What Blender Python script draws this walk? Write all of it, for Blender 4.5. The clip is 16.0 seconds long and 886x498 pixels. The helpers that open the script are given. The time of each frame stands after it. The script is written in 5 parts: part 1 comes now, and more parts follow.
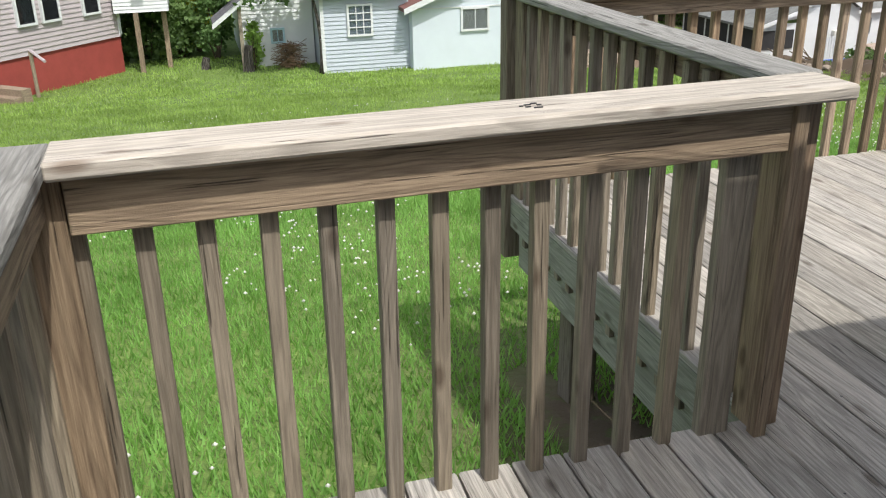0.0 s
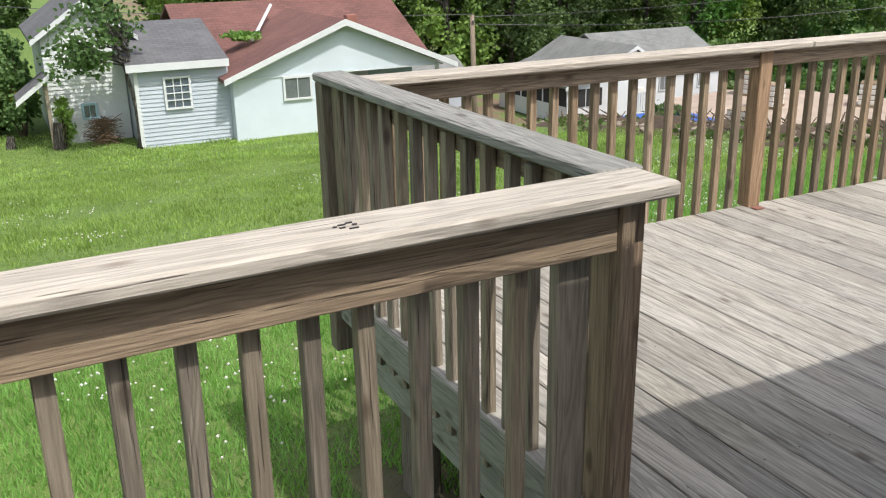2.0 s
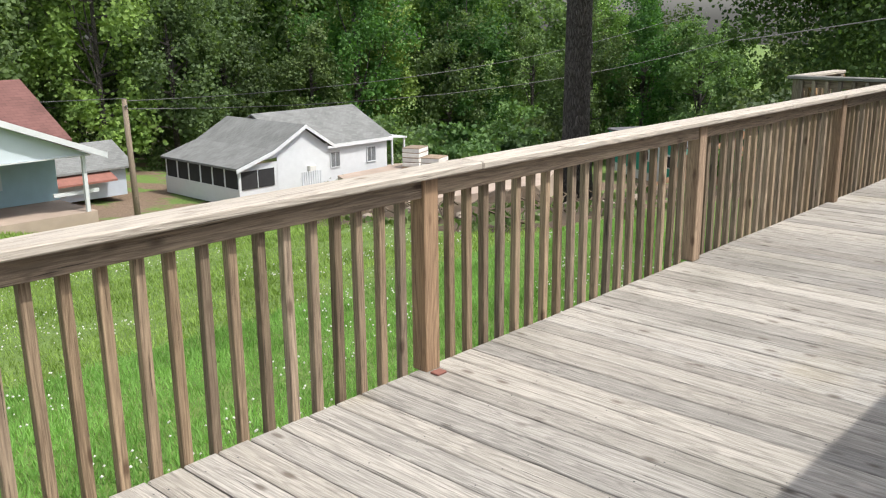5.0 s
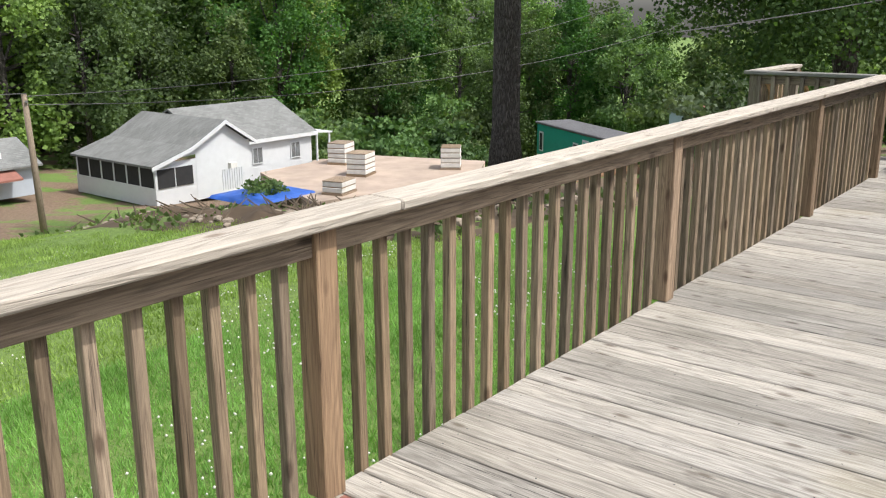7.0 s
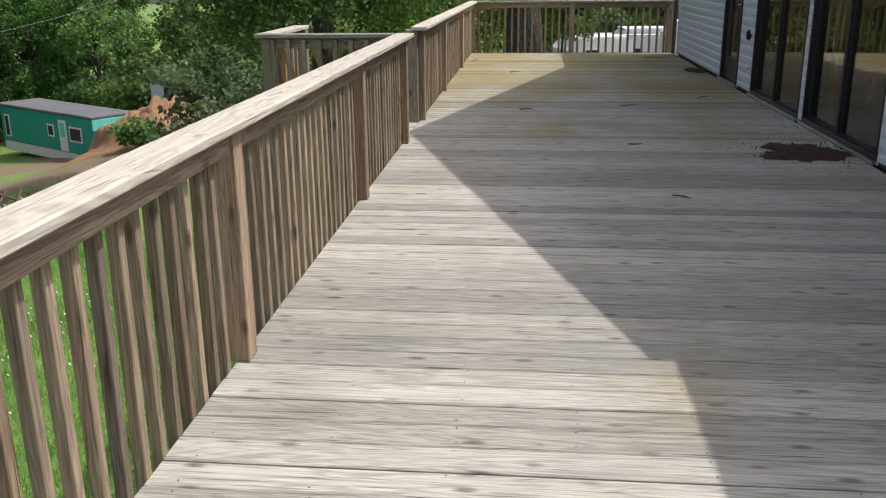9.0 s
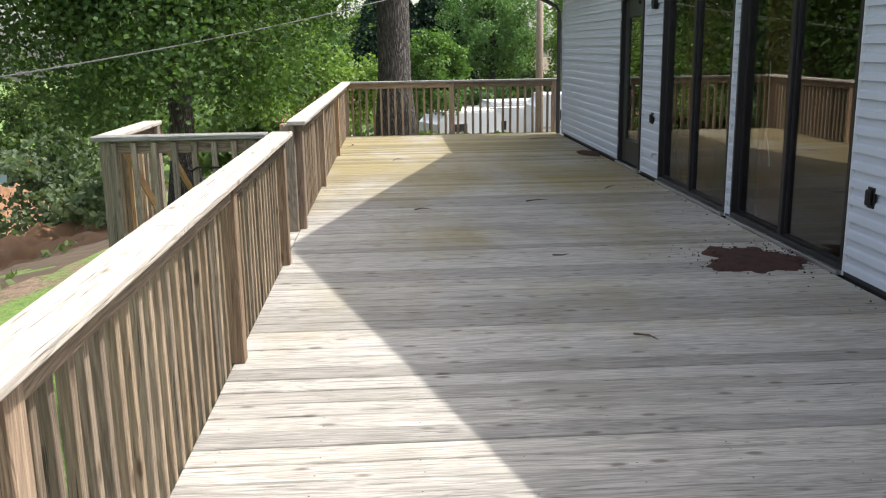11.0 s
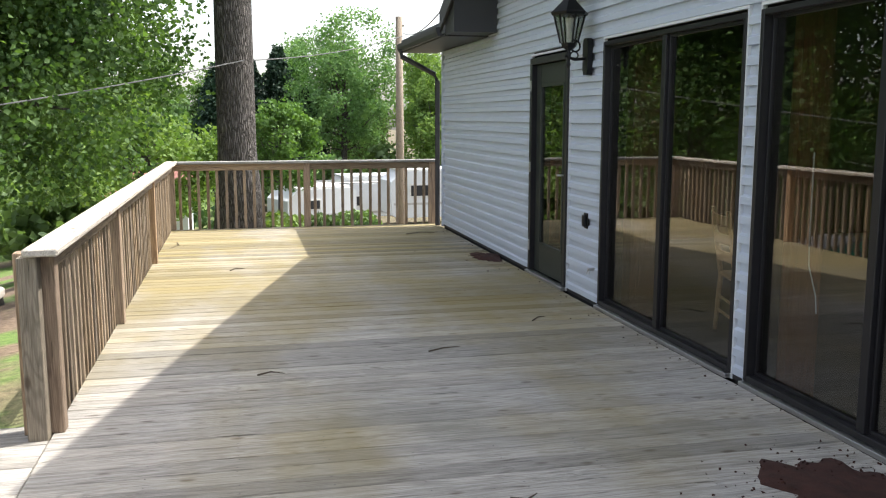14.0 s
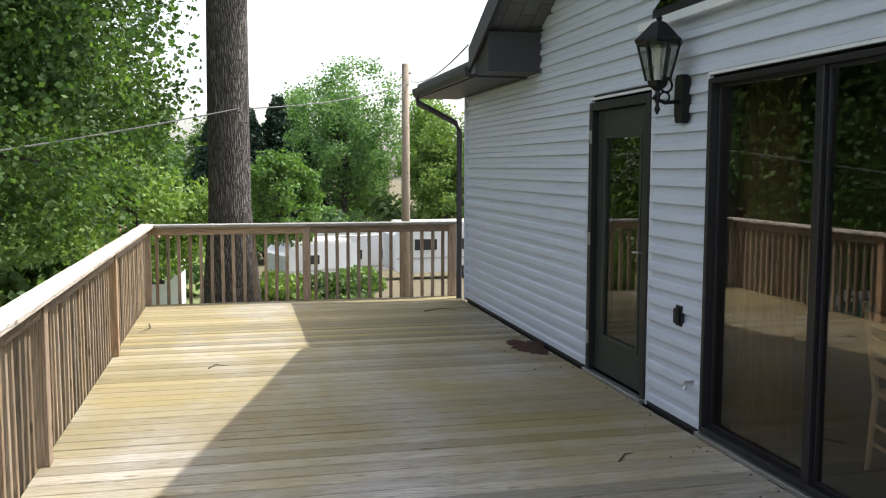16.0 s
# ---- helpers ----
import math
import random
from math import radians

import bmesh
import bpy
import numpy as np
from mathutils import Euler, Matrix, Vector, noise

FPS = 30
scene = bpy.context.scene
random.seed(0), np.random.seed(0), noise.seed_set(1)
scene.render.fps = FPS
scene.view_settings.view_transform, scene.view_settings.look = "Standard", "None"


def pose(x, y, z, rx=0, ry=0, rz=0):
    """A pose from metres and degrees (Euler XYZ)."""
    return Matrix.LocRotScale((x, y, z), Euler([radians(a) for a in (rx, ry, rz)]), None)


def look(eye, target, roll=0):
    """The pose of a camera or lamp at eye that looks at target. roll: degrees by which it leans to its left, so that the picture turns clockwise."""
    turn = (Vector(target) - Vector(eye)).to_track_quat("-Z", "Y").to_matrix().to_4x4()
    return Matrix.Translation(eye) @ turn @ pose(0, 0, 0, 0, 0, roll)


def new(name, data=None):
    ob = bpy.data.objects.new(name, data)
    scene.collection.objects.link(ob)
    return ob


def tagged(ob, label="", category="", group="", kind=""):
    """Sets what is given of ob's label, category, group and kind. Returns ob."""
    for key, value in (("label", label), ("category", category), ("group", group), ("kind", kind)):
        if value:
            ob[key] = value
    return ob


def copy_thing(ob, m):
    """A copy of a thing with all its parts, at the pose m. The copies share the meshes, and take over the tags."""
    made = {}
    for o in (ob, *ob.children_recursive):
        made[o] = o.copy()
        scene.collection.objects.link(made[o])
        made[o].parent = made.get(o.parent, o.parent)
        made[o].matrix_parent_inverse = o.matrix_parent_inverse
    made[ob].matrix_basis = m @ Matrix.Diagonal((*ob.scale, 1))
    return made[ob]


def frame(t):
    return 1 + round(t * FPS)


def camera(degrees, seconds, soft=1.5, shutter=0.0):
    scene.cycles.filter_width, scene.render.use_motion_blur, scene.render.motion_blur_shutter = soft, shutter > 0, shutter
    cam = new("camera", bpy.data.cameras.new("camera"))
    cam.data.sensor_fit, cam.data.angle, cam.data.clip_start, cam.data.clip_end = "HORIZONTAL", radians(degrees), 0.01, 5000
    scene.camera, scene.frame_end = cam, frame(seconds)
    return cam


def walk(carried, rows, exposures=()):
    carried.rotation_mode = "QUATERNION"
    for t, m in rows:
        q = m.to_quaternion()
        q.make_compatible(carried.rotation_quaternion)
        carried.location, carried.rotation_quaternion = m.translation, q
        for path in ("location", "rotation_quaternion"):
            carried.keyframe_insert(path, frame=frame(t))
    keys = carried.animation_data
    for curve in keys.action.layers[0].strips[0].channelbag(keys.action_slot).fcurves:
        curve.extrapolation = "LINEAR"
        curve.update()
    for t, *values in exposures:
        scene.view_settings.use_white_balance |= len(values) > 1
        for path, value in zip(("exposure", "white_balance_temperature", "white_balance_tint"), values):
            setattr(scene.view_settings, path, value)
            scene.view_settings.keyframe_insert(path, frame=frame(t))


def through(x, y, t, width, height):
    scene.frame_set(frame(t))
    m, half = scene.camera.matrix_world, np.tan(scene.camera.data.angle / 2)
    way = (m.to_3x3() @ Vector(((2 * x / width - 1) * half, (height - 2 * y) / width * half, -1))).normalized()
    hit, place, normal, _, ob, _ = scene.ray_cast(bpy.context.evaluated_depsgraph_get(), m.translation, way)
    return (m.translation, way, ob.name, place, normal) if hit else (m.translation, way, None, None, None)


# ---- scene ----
cam = camera(53.0, 16.0, 1.15)
PATH = [
    (0, (0.114, 0.154, 1.416), (0.597, 1.936, 0.647), -1.1),
    (0.5, (0.192, 0.171, 1.451), (0.857, 1.925, 0.757), -0.1),
    (1, (0.252, 0.19, 1.45), (0.92, 1.943, 0.757), -0.0),
    (1.5, (0.266, 0.265, 1.455), (0.973, 2.009, 0.778), -0.3),
    (2, (0.228, 0.352, 1.477), (1.069, 2.047, 0.83), -1.1),
    (2.5, (0.222, 0.482, 1.477), (1.111, 2.15, 0.822), -1.9),
    (3, (0.404, 0.657, 1.521), (1.338, 2.319, 0.916), -1.3),
    (3.5, (0.601, 0.829, 1.531), (1.65, 2.443, 0.988), -0.1),
    (4, (0.764, 1.1, 1.545), (2.017, 2.579, 1.054), 0.5),
    (4.5, (0.985, 1.28, 1.55), (2.383, 2.618, 1.046), -0.5),
    (5, (1.3, 1.378, 1.555), (2.722, 2.693, 1.056), -0.5),
    (7.5, (2.464, 2.394, 1.487), (4.068, 3.462, 0.955), -0.0),
    (8, (2.687, 2.61, 1.473), (4.431, 3.349, 0.829), -0.9),
    (8.5, (3.035, 2.764, 1.477), (4.864, 3.258, 0.834), -1.0),
    (9, (3.514, 2.955, 1.414), (5.415, 3.142, 0.823), -0.5),
    (9.5, (3.772, 3.081, 1.471), (5.704, 2.976, 0.966), -0.5),
    (10, (4.096, 3.139, 1.506), (6.032, 3.003, 1.024), -0.7),
    (12.5, (6.38, 3.341, 1.494), (8.349, 3.239, 1.158), -0.6),
    (13, (6.892, 3.291, 1.484), (8.838, 2.968, 1.158), -0.8),
    (13.5, (7.4, 3.175, 1.519), (9.334, 2.771, 1.207), -0.2),
    (14, (7.937, 3.126, 1.529), (9.866, 2.685, 1.236), 0.0),
    (14.5, (8.398, 3.058, 1.517), (10.321, 2.584, 1.238), -0.3),
    (15, (8.876, 2.992, 1.557), (10.811, 2.555, 1.303), 0.2),
    (15.5, (9.41, 3.005, 1.581), (11.348, 2.567, 1.354), 0.3),
    (16, (9.824, 2.994, 1.598), (11.765, 2.547, 1.415), 0.1),
]
walk(cam, [(t, look(eye, target, roll)) for t, eye, target, roll in PATH],
     [(0, 0.5), (3, 0.5), (4.2, 0.62), (7.5, 0.62), (8.2, 0.42), (8.8, 0.45), (10, 1.12), (12.5, 1.16), (14.5, 1.48), (16, 1.25)])

# ---- world, sun, exposure ----
world = bpy.data.worlds.new("world")
scene.world = world
world.use_nodes = True
wnt = world.node_tree
sky = wnt.nodes.new("ShaderNodeTexSky")
sky.sky_type, sky.sun_disc = "NISHITA", False
sky.sun_elevation, sky.sun_rotation = radians(58.3), radians(165.5)
sky.air_density, sky.dust_density, sky.ozone_density = 1.0, 3.0, 0.6
haze = wnt.nodes.new("ShaderNodeHueSaturation")
haze.inputs["Saturation"].default_value, haze.inputs["Value"].default_value = 0.45, 1.25
wnt.links.new(sky.outputs[0], haze.inputs["Color"])
wnt.links.new(haze.outputs[0], wnt.nodes["Background"].inputs[0])
wnt.nodes["Background"].inputs[1].default_value = 0.125
sun = new("sun", bpy.data.lights.new("sun", "SUN"))
sun.data.energy, sun.data.angle, sun.data.color = 2.5, radians(0.5), (1.0, 0.965, 0.9)
sun.matrix_world = look((0.155, -0.598, 1.0), (0, 0, 0))


# ---- materials ----
class Mat:
    """A small node builder round one Principled material."""

    def __init__(self, name, rough=0.8, metal=0.0):
        self.m = bpy.data.materials.new(name)
        self.m.use_nodes = True
        self.t = self.m.node_tree
        self.b = self.t.nodes["Principled BSDF"]
        self.b.inputs["Roughness"].default_value = rough
        self.b.inputs["Metallic"].default_value = metal

    def n(self, kind, **kw):
        node = self.t.nodes.new("ShaderNode" + kind)
        for k, v in kw.items():
            if k in node.inputs:
                node.inputs[k].default_value = v
        return node

    def link(self, a, b):
        self.t.links.new(a, b)

    def math(self, op, a, b=0.5, c=0.0):
        node = self.t.nodes.new("ShaderNodeMath")
        node.operation = op
        for i, v in enumerate((a, b, c)):
            if isinstance(v, (int, float)):
                node.inputs[i].default_value = v
            else:
                self.link(v, node.inputs[i])
        return node.outputs[0]

    def mix(self, f, a, b, blend="MIX"):
        node = self.t.nodes.new("ShaderNodeMix")
        node.data_type, node.blend_type = "RGBA", blend
        for i, v in ((0, f), (6, a), (7, b)):
            if isinstance(v, (int, float)):
                node.inputs[i].default_value = v
            elif isinstance(v, tuple):
                node.inputs[i].default_value = (*v, 1)
            else:
                self.link(v, node.inputs[i])
        return node.outputs[2]

    def coords(self, scale=(1, 1, 1), world_space=False, shift=True):
        if world_space:
            v = self.n("NewGeometry").outputs["Position"]
        else:
            v = self.n("TexCoord").outputs["Object"]
            if shift:
                add = self.n("VectorMath")
                r = self.math("MULTIPLY", self.n("ObjectInfo").outputs["Random"], 53.0)
                self.link(v, add.inputs[0])
                self.link(r, add.inputs[1])
                v = add.outputs[0]
        mp = self.n("Mapping")
        mp.inputs["Scale"].default_value = scale
        self.link(v, mp.inputs[0])
        return mp.outputs[0]

    def noise(self, vec, scale=1.0, detail=4.0, rough=0.6, dist=0.0):
        node = self.n("TexNoise", Scale=scale, Detail=detail, Roughness=rough, Distortion=dist)
        self.link(vec, node.inputs["Vector"])
        return node.outputs["Fac"]

    def ramp(self, f, a, b):
        node = self.n("MapRange")
        node.inputs[1].default_value, node.inputs[2].default_value = a, b
        self.link(f, node.inputs[0])
        return node.outputs[0]

    def bump(self, h, strength=0.3, dist=0.01):
        node = self.n("Bump", Strength=strength, Distance=dist)
        self.link(h, node.inputs["Height"])
        self.link(node.outputs[0], self.b.inputs["Normal"])

    def color(self, c):
        if isinstance(c, tuple):
            self.b.inputs["Base Color"].default_value = (*c, 1)
        else:
            self.link(c, self.b.inputs["Base Color"])
        return self


def wood(name, axis, pale, dark, vary=0.35, algae=False, rough=0.82):
    """Weathered softwood with its grain along one axis (0, 1, 2)."""
    k = Mat(name, rough)
    along = lambda a, c: tuple(a if i == axis else c for i in range(3))
    fine = k.noise(k.coords(along(5.0, 150)), 1, 5, 0.7)
    rings = k.noise(k.coords(along(0.9, 11)), 1, 3, 0.5, 0.8)
    lines = k.math("SINE", k.math("MULTIPLY", rings, 60.0))
    lines = k.ramp(lines, -0.2, 1.0)
    crack = k.ramp(k.noise(k.coords(along(3.0, 130)), 1, 3, 0.55), 0.64, 0.695)
    blotch = k.noise(k.coords(along(0.9, 4)), 1, 3)
    vor = k.n("TexVoronoi", Scale=1.0)
    vor.inputs["Randomness"].default_value = 1.0
    k.link(k.coords(along(3.6, 9)), vor.inputs["Vector"])
    knot = k.ramp(vor.outputs["Distance"], 0.17, 0.07)
    col = k.mix(k.ramp(fine, 0.28, 0.64), dark, pale)
    col = k.mix(k.math("MULTIPLY", lines, 0.36), col, tuple(c * 0.5 for c in dark))
    col = k.mix(k.math("MULTIPLY", k.ramp(blotch, 0.45, 0.75), 0.28), col, tuple(c * 0.72 for c in pale))
    col = k.mix(k.math("MULTIPLY", knot, 0.75), col, (dark[0] * 0.45, dark[1] * 0.36, dark[2] * 0.3))
    col = k.mix(k.math("MULTIPLY", crack, 0.8), col, tuple(c * 0.25 for c in dark))
    if algae:
        g = k.noise(k.coords((0.35, 0.6, 1), True), 1, 4)
        sep = k.n("SeparateXYZ")
        k.link(k.n("NewGeometry").outputs["Position"], sep.inputs[0])
        far = k.ramp(sep.outputs[0], 7.5, 19.5)
        f = k.math("MULTIPLY", k.ramp(k.math("ADD", g, k.math("MULTIPLY", far, 0.36)), 0.6, 0.84), 0.85)
        col = k.mix(f, col, (0.25, 0.195, 0.07))
        gd = k.noise(k.coords((0.8, 0.5, 1), True), 1.3, 4)
        col = k.mix(k.math("MULTIPLY", k.ramp(gd, 0.55, 0.75), 0.45), col, (0.1, 0.1, 0.07))
    r = k.n("ObjectInfo").outputs["Random"]
    tint = k.math("ADD", k.math("MULTIPLY", r, 2 * vary), 1.0 - vary)
    hsv = k.n("HueSaturation")
    k.link(col, hsv.inputs["Color"])
    k.link(tint, hsv.inputs["Value"])
    k.link(k.math("ADD", k.math("MULTIPLY", k.math("FRACT", k.math("MULTIPLY", r, 17.3)), 0.26), 0.82), hsv.inputs["Saturation"])
    k.color(hsv.outputs[0])
    h = k.math("SUBTRACT", k.math("MULTIPLY", fine, 0.6), k.math("ADD", k.math("MULTIPLY", crack, 0.6), k.math("MULTIPLY", lines, 0.25)))
    k.bump(h, 0.8, 0.005)
    return k.m


def plain(name, c, rough=0.7, metal=0.0, scale=3.0, spread=0.25, bump=0.1, fine=40.0):
    """Paint, plastic, metal or masonry with soft stains and a fine grain."""
    k = Mat(name, rough, metal)
    a = k.noise(k.coords((1, 1, 1), True), scale, 4)
    b = k.noise(k.coords((1, 1, 1), True), fine, 3)
    col = k.mix(k.ramp(a, 0.35, 0.75), c, tuple(v * (1 - spread) for v in c))
    col = k.mix(k.math("MULTIPLY", k.ramp(b, 0.4, 0.7), spread * 0.6), col, tuple(v * 0.6 for v in c))
    k.color(col)
    if bump:
        k.bump(b, bump, 0.004)
    return k.m


def leafy(name, dark, pale, through=0.35):
    k = Mat(name, 0.7)
    g = k.n("NewGeometry")
    big = k.noise(k.coords((1, 1, 1), True), 0.9, 4)
    f = k.math("ADD", k.math("MULTIPLY", g.outputs["Random Per Island"], 0.35), k.math("MULTIPLY", k.ramp(big, 0.35, 0.65), 0.65))
    hs = k.n("HueSaturation")
    own = k.n("ObjectInfo").outputs["Random"]
    k.link(k.mix(f, dark, pale), hs.inputs["Color"])
    k.link(k.math("ADD", k.math("MULTIPLY", own, 0.75), 0.7), hs.inputs["Value"])
    k.link(k.math("ADD", k.math("MULTIPLY", k.math("FRACT", k.math("MULTIPLY", own, 13.7)), 0.04), 0.475), hs.inputs["Hue"])
    col = hs.outputs[0]
    k.color(col)
    tr = k.n("BsdfTranslucent")
    k.link(k.mix(1.0, col, (1.25, 1.3, 0.6), "MULTIPLY"), tr.inputs["Color"])
    mx = k.n("MixShader")
    mx.inputs[0].default_value = through
    k.link(k.b.outputs[0], mx.inputs[1])
    k.link(tr.outputs[0], mx.inputs[2])
    k.link(mx.outputs[0], k.t.nodes["Material Output"].inputs[0])
    return k.m


def shingles(name, c):
    k = Mat(name, 0.9)
    br = k.n("TexBrick", Scale=1.0)
    br.inputs["Color1"].default_value, br.inputs["Color2"].default_value = (*c, 1), (*[v * 0.75 for v in c], 1)
    br.inputs["Mortar"].default_value = (*[v * 0.5 for v in c], 1)
    br.inputs["Brick Width"].default_value, br.inputs["Row Height"].default_value, br.inputs["Mortar Size"].default_value = 0.3, 0.14, 0.008
    k.link(k.coords((1, 1, 1), False, False), br.inputs["Vector"])
    st = k.noise(k.coords((1, 1, 1), True), 0.9, 4)
    k.color(k.mix(k.math("MULTIPLY", k.ramp(st, 0.4, 0.7), 0.35), br.outputs["Color"], tuple(v * 1.5 for v in c)))
    k.bump(k.noise(k.coords((1, 1, 1), True), 60, 2), 0.3)
    return k.m


def glass(name, tint, ior=1.6):
    k = Mat(name)
    lw = k.n("LayerWeight", Blend=0.5)
    base = ((ior - 1) / (ior + 1)) ** 2
    gloss = k.math("ADD", k.math("MULTIPLY", k.math("POWER", lw.outputs["Facing"], 4.0), 0.9 - base), base)
    tp = k.n("BsdfTransparent")
    tp.inputs[0].default_value = (*tint, 1)
    gl = k.n("BsdfGlossy", Roughness=0.01)
    mx = k.n("MixShader")
    k.link(gloss, mx.inputs[0])
    k.link(tp.outputs[0], mx.inputs[1])
    k.link(gl.outputs[0], mx.inputs[2])
    k.link(mx.outputs[0], k.t.nodes["Material Output"].inputs[0])
    return k.m


def bark_material():
    """Furrowed grey bark: long ridges with dark cracks between them."""
    k = Mat("bark", 1.0)
    warp = k.noise(k.coords((1.2, 1.2, 0.8)), 2.0, 3)
    vor = k.n("TexVoronoi", Scale=1.0)
    vor.feature = "DISTANCE_TO_EDGE"
    add = k.n("VectorMath")
    k.link(k.coords((28, 28, 3.2)), add.inputs[0])
    k.link(k.math("MULTIPLY", warp, 3.0), add.inputs[1])
    k.link(add.outputs[0], vor.inputs["Vector"])
    ridge = k.ramp(vor.outputs["Distance"], 0.02, 0.28)
    grain = k.noise(k.coords((60, 60, 14)), 1, 4)
    col = k.mix(ridge, (0.035, 0.03, 0.026), (0.2, 0.18, 0.165))
    col = k.mix(k.math("MULTIPLY", k.ramp(grain, 0.35, 0.7), 0.5), col, (0.1, 0.088, 0.078))
    k.color(col)
    k.bump(k.math("ADD", ridge, k.math("MULTIPLY", grain, 0.3)), 1.0, 0.05)
    return k.m


WARM_P, WARM_D = (0.38, 0.285, 0.19), (0.14, 0.094, 0.06)
W_BOARD = wood("weathered_deck_board", 1, (0.5, 0.465, 0.415), (0.21, 0.193, 0.168), 0.25, True)
W_X = wood("weathered_cap_x", 0, (0.6, 0.54, 0.465), (0.4, 0.345, 0.28), 0.12)
W_Y = wood("weathered_cap_y", 1, (0.34, 0.33, 0.305), (0.17, 0.165, 0.15), 0.15)
W_Z = wood("weathered_upright", 2, WARM_P, WARM_D, 0.35)
W_POST = wood("post_wood", 2, (0.44, 0.31, 0.2), (0.19, 0.12, 0.075), 0.2)
W_AMBER = wood("amber_post", 2, (0.48, 0.29, 0.14), (0.2, 0.11, 0.055), 0.1)
W_ZG = wood("grey_upright", 2, (0.33, 0.275, 0.205), (0.145, 0.115, 0.08), 0.25)
W_FZ = wood("rail_upright", 2, WARM_P, WARM_D, 0.1)
W_FX = wood("rail_board_x", 0, WARM_P, WARM_D, 0.2)
W_FY = wood("rail_board_y", 1, WARM_P, WARM_D, 0.2)
W_RIM = wood("rim_board", 1, (0.4, 0.4, 0.34), (0.22, 0.22, 0.18), 0.15)
W_ORANGE = wood("new_cedar", 2, (0.5, 0.32, 0.15), (0.3, 0.17, 0.07), 0.15)
W_PANEL = wood("panelling", 2, (0.24, 0.115, 0.06), (0.13, 0.06, 0.03), 0.3, rough=0.4)
W_CHAIR = wood("chair_wood", 2, (0.62, 0.43, 0.22), (0.48, 0.3, 0.14), 0.1, rough=0.4)
W_POLE = wood("pole_wood", 2, (0.34, 0.27, 0.2), (0.2, 0.15, 0.1), 0.2)
# white siding; the bluish cast of its shade is put into this colour
VINYL = plain("white_vinyl", (0.5, 0.545, 0.625), 0.45, spread=0.06, bump=0.02, fine=18)
WHITE = plain("white_paint", (0.66, 0.68, 0.7), 0.5, spread=0.07, bump=0.03)
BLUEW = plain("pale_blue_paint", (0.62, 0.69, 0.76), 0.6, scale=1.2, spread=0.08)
# pale blue with the porch's shade put into it; also one window frame
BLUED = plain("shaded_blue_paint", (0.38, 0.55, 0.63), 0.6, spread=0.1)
GREYW = plain("grey_blue_siding", (0.47, 0.52, 0.59), 0.5, spread=0.08, bump=0.02)
PINKW = plain("pinkish_siding", (0.45, 0.4, 0.42), 0.5, spread=0.08, bump=0.02)
REDB = plain("red_block_paint", (0.33, 0.06, 0.05), 0.8, spread=0.2)
BRONZE = plain("dark_bronze", (0.022, 0.021, 0.024), 0.4, 0.3, spread=0.15, bump=0.02)
DOORP = plain("dark_green_paint", (0.025, 0.03, 0.026), 0.45, spread=0.15, bump=0.02)
BLACK = plain("black_iron", (0.012, 0.012, 0.013), 0.45, 0.5, spread=0.2)
TRIM = plain("charcoal_trim", (0.035, 0.034, 0.038), 0.5, spread=0.15, bump=0.02)
STEEL = plain("dull_steel", (0.5, 0.5, 0.5), 0.35, 0.9, spread=0.15)
DARKIN = plain("dark_interior", (0.03, 0.03, 0.032), 0.9)
CARPET = plain("dark_carpet", (0.09, 0.08, 0.055), 0.95)
CONC = plain("pale_concrete", (0.48, 0.38, 0.31), 0.9, scale=0.6, spread=0.35)
BLOCK = plain("white_block", (0.72, 0.71, 0.68), 0.9, spread=0.2)
TARP = plain("blue_tarp", (0.03, 0.12, 0.5), 0.5, scale=1.5, spread=0.3)
TEAL = plain("teal_paint", (0.01, 0.3, 0.23), 0.5, spread=0.15)
TEALP = plain("pale_teal", (0.12, 0.55, 0.5), 0.5, spread=0.1)
SOIL = plain("dark_soil", (0.1, 0.07, 0.045), 1.0, scale=0.7, spread=0.5, bump=0.8, fine=9)
CLAY = plain("orange_clay", (0.3, 0.165, 0.09), 1.0, scale=0.7, spread=0.4, bump=0.8, fine=9)
LITTER = plain("rotted_needles", (0.062, 0.023, 0.016), 1.0, scale=12, spread=0.6, bump=1.0, fine=120)
BARK = bark_material()
TWIG = plain("twig", (0.1, 0.075, 0.05), 0.9)
RUBBER = plain("rubber", (0.02, 0.02, 0.02), 0.9)
REDROOF = shingles("brown_shingles", (0.17, 0.08, 0.07))
GREYROOF = shingles("grey_shingles", (0.2, 0.205, 0.2))
DARKROOF = shingles("dark_shingles", (0.13, 0.13, 0.14))
RUST = plain("rust_roof", (0.3, 0.13, 0.1), 0.8, spread=0.3)
L_WOOD = leafy("forest_leaf", (0.045, 0.09, 0.036), (0.17, 0.27, 0.1), 0.45)
L_MAPLE = leafy("maple_leaf", (0.025, 0.075, 0.018), (0.1, 0.21, 0.045), 0.45)
L_SPRAY = leafy("broad_maple_leaf", (0.016, 0.05, 0.016), (0.095, 0.175, 0.045), 0.45)
L_LIGHT = leafy("young_leaf", (0.07, 0.14, 0.035), (0.21, 0.33, 0.08))
L_FIR = leafy("fir_needle", (0.012, 0.035, 0.02), (0.03, 0.065, 0.04), 0.1)
L_BUSH = leafy("shrub_leaf", (0.045, 0.1, 0.03), (0.16, 0.26, 0.085))
L_YEL = leafy("yellow_leaf", (0.25, 0.25, 0.03), (0.5, 0.48, 0.06))
L_GRASS = leafy("grass_blade", (0.11, 0.21, 0.04), (0.29, 0.47, 0.14), 0.4)
L_WILLOW = leafy("willow_leaf", (0.06, 0.12, 0.045), (0.17, 0.27, 0.11), 0.4)
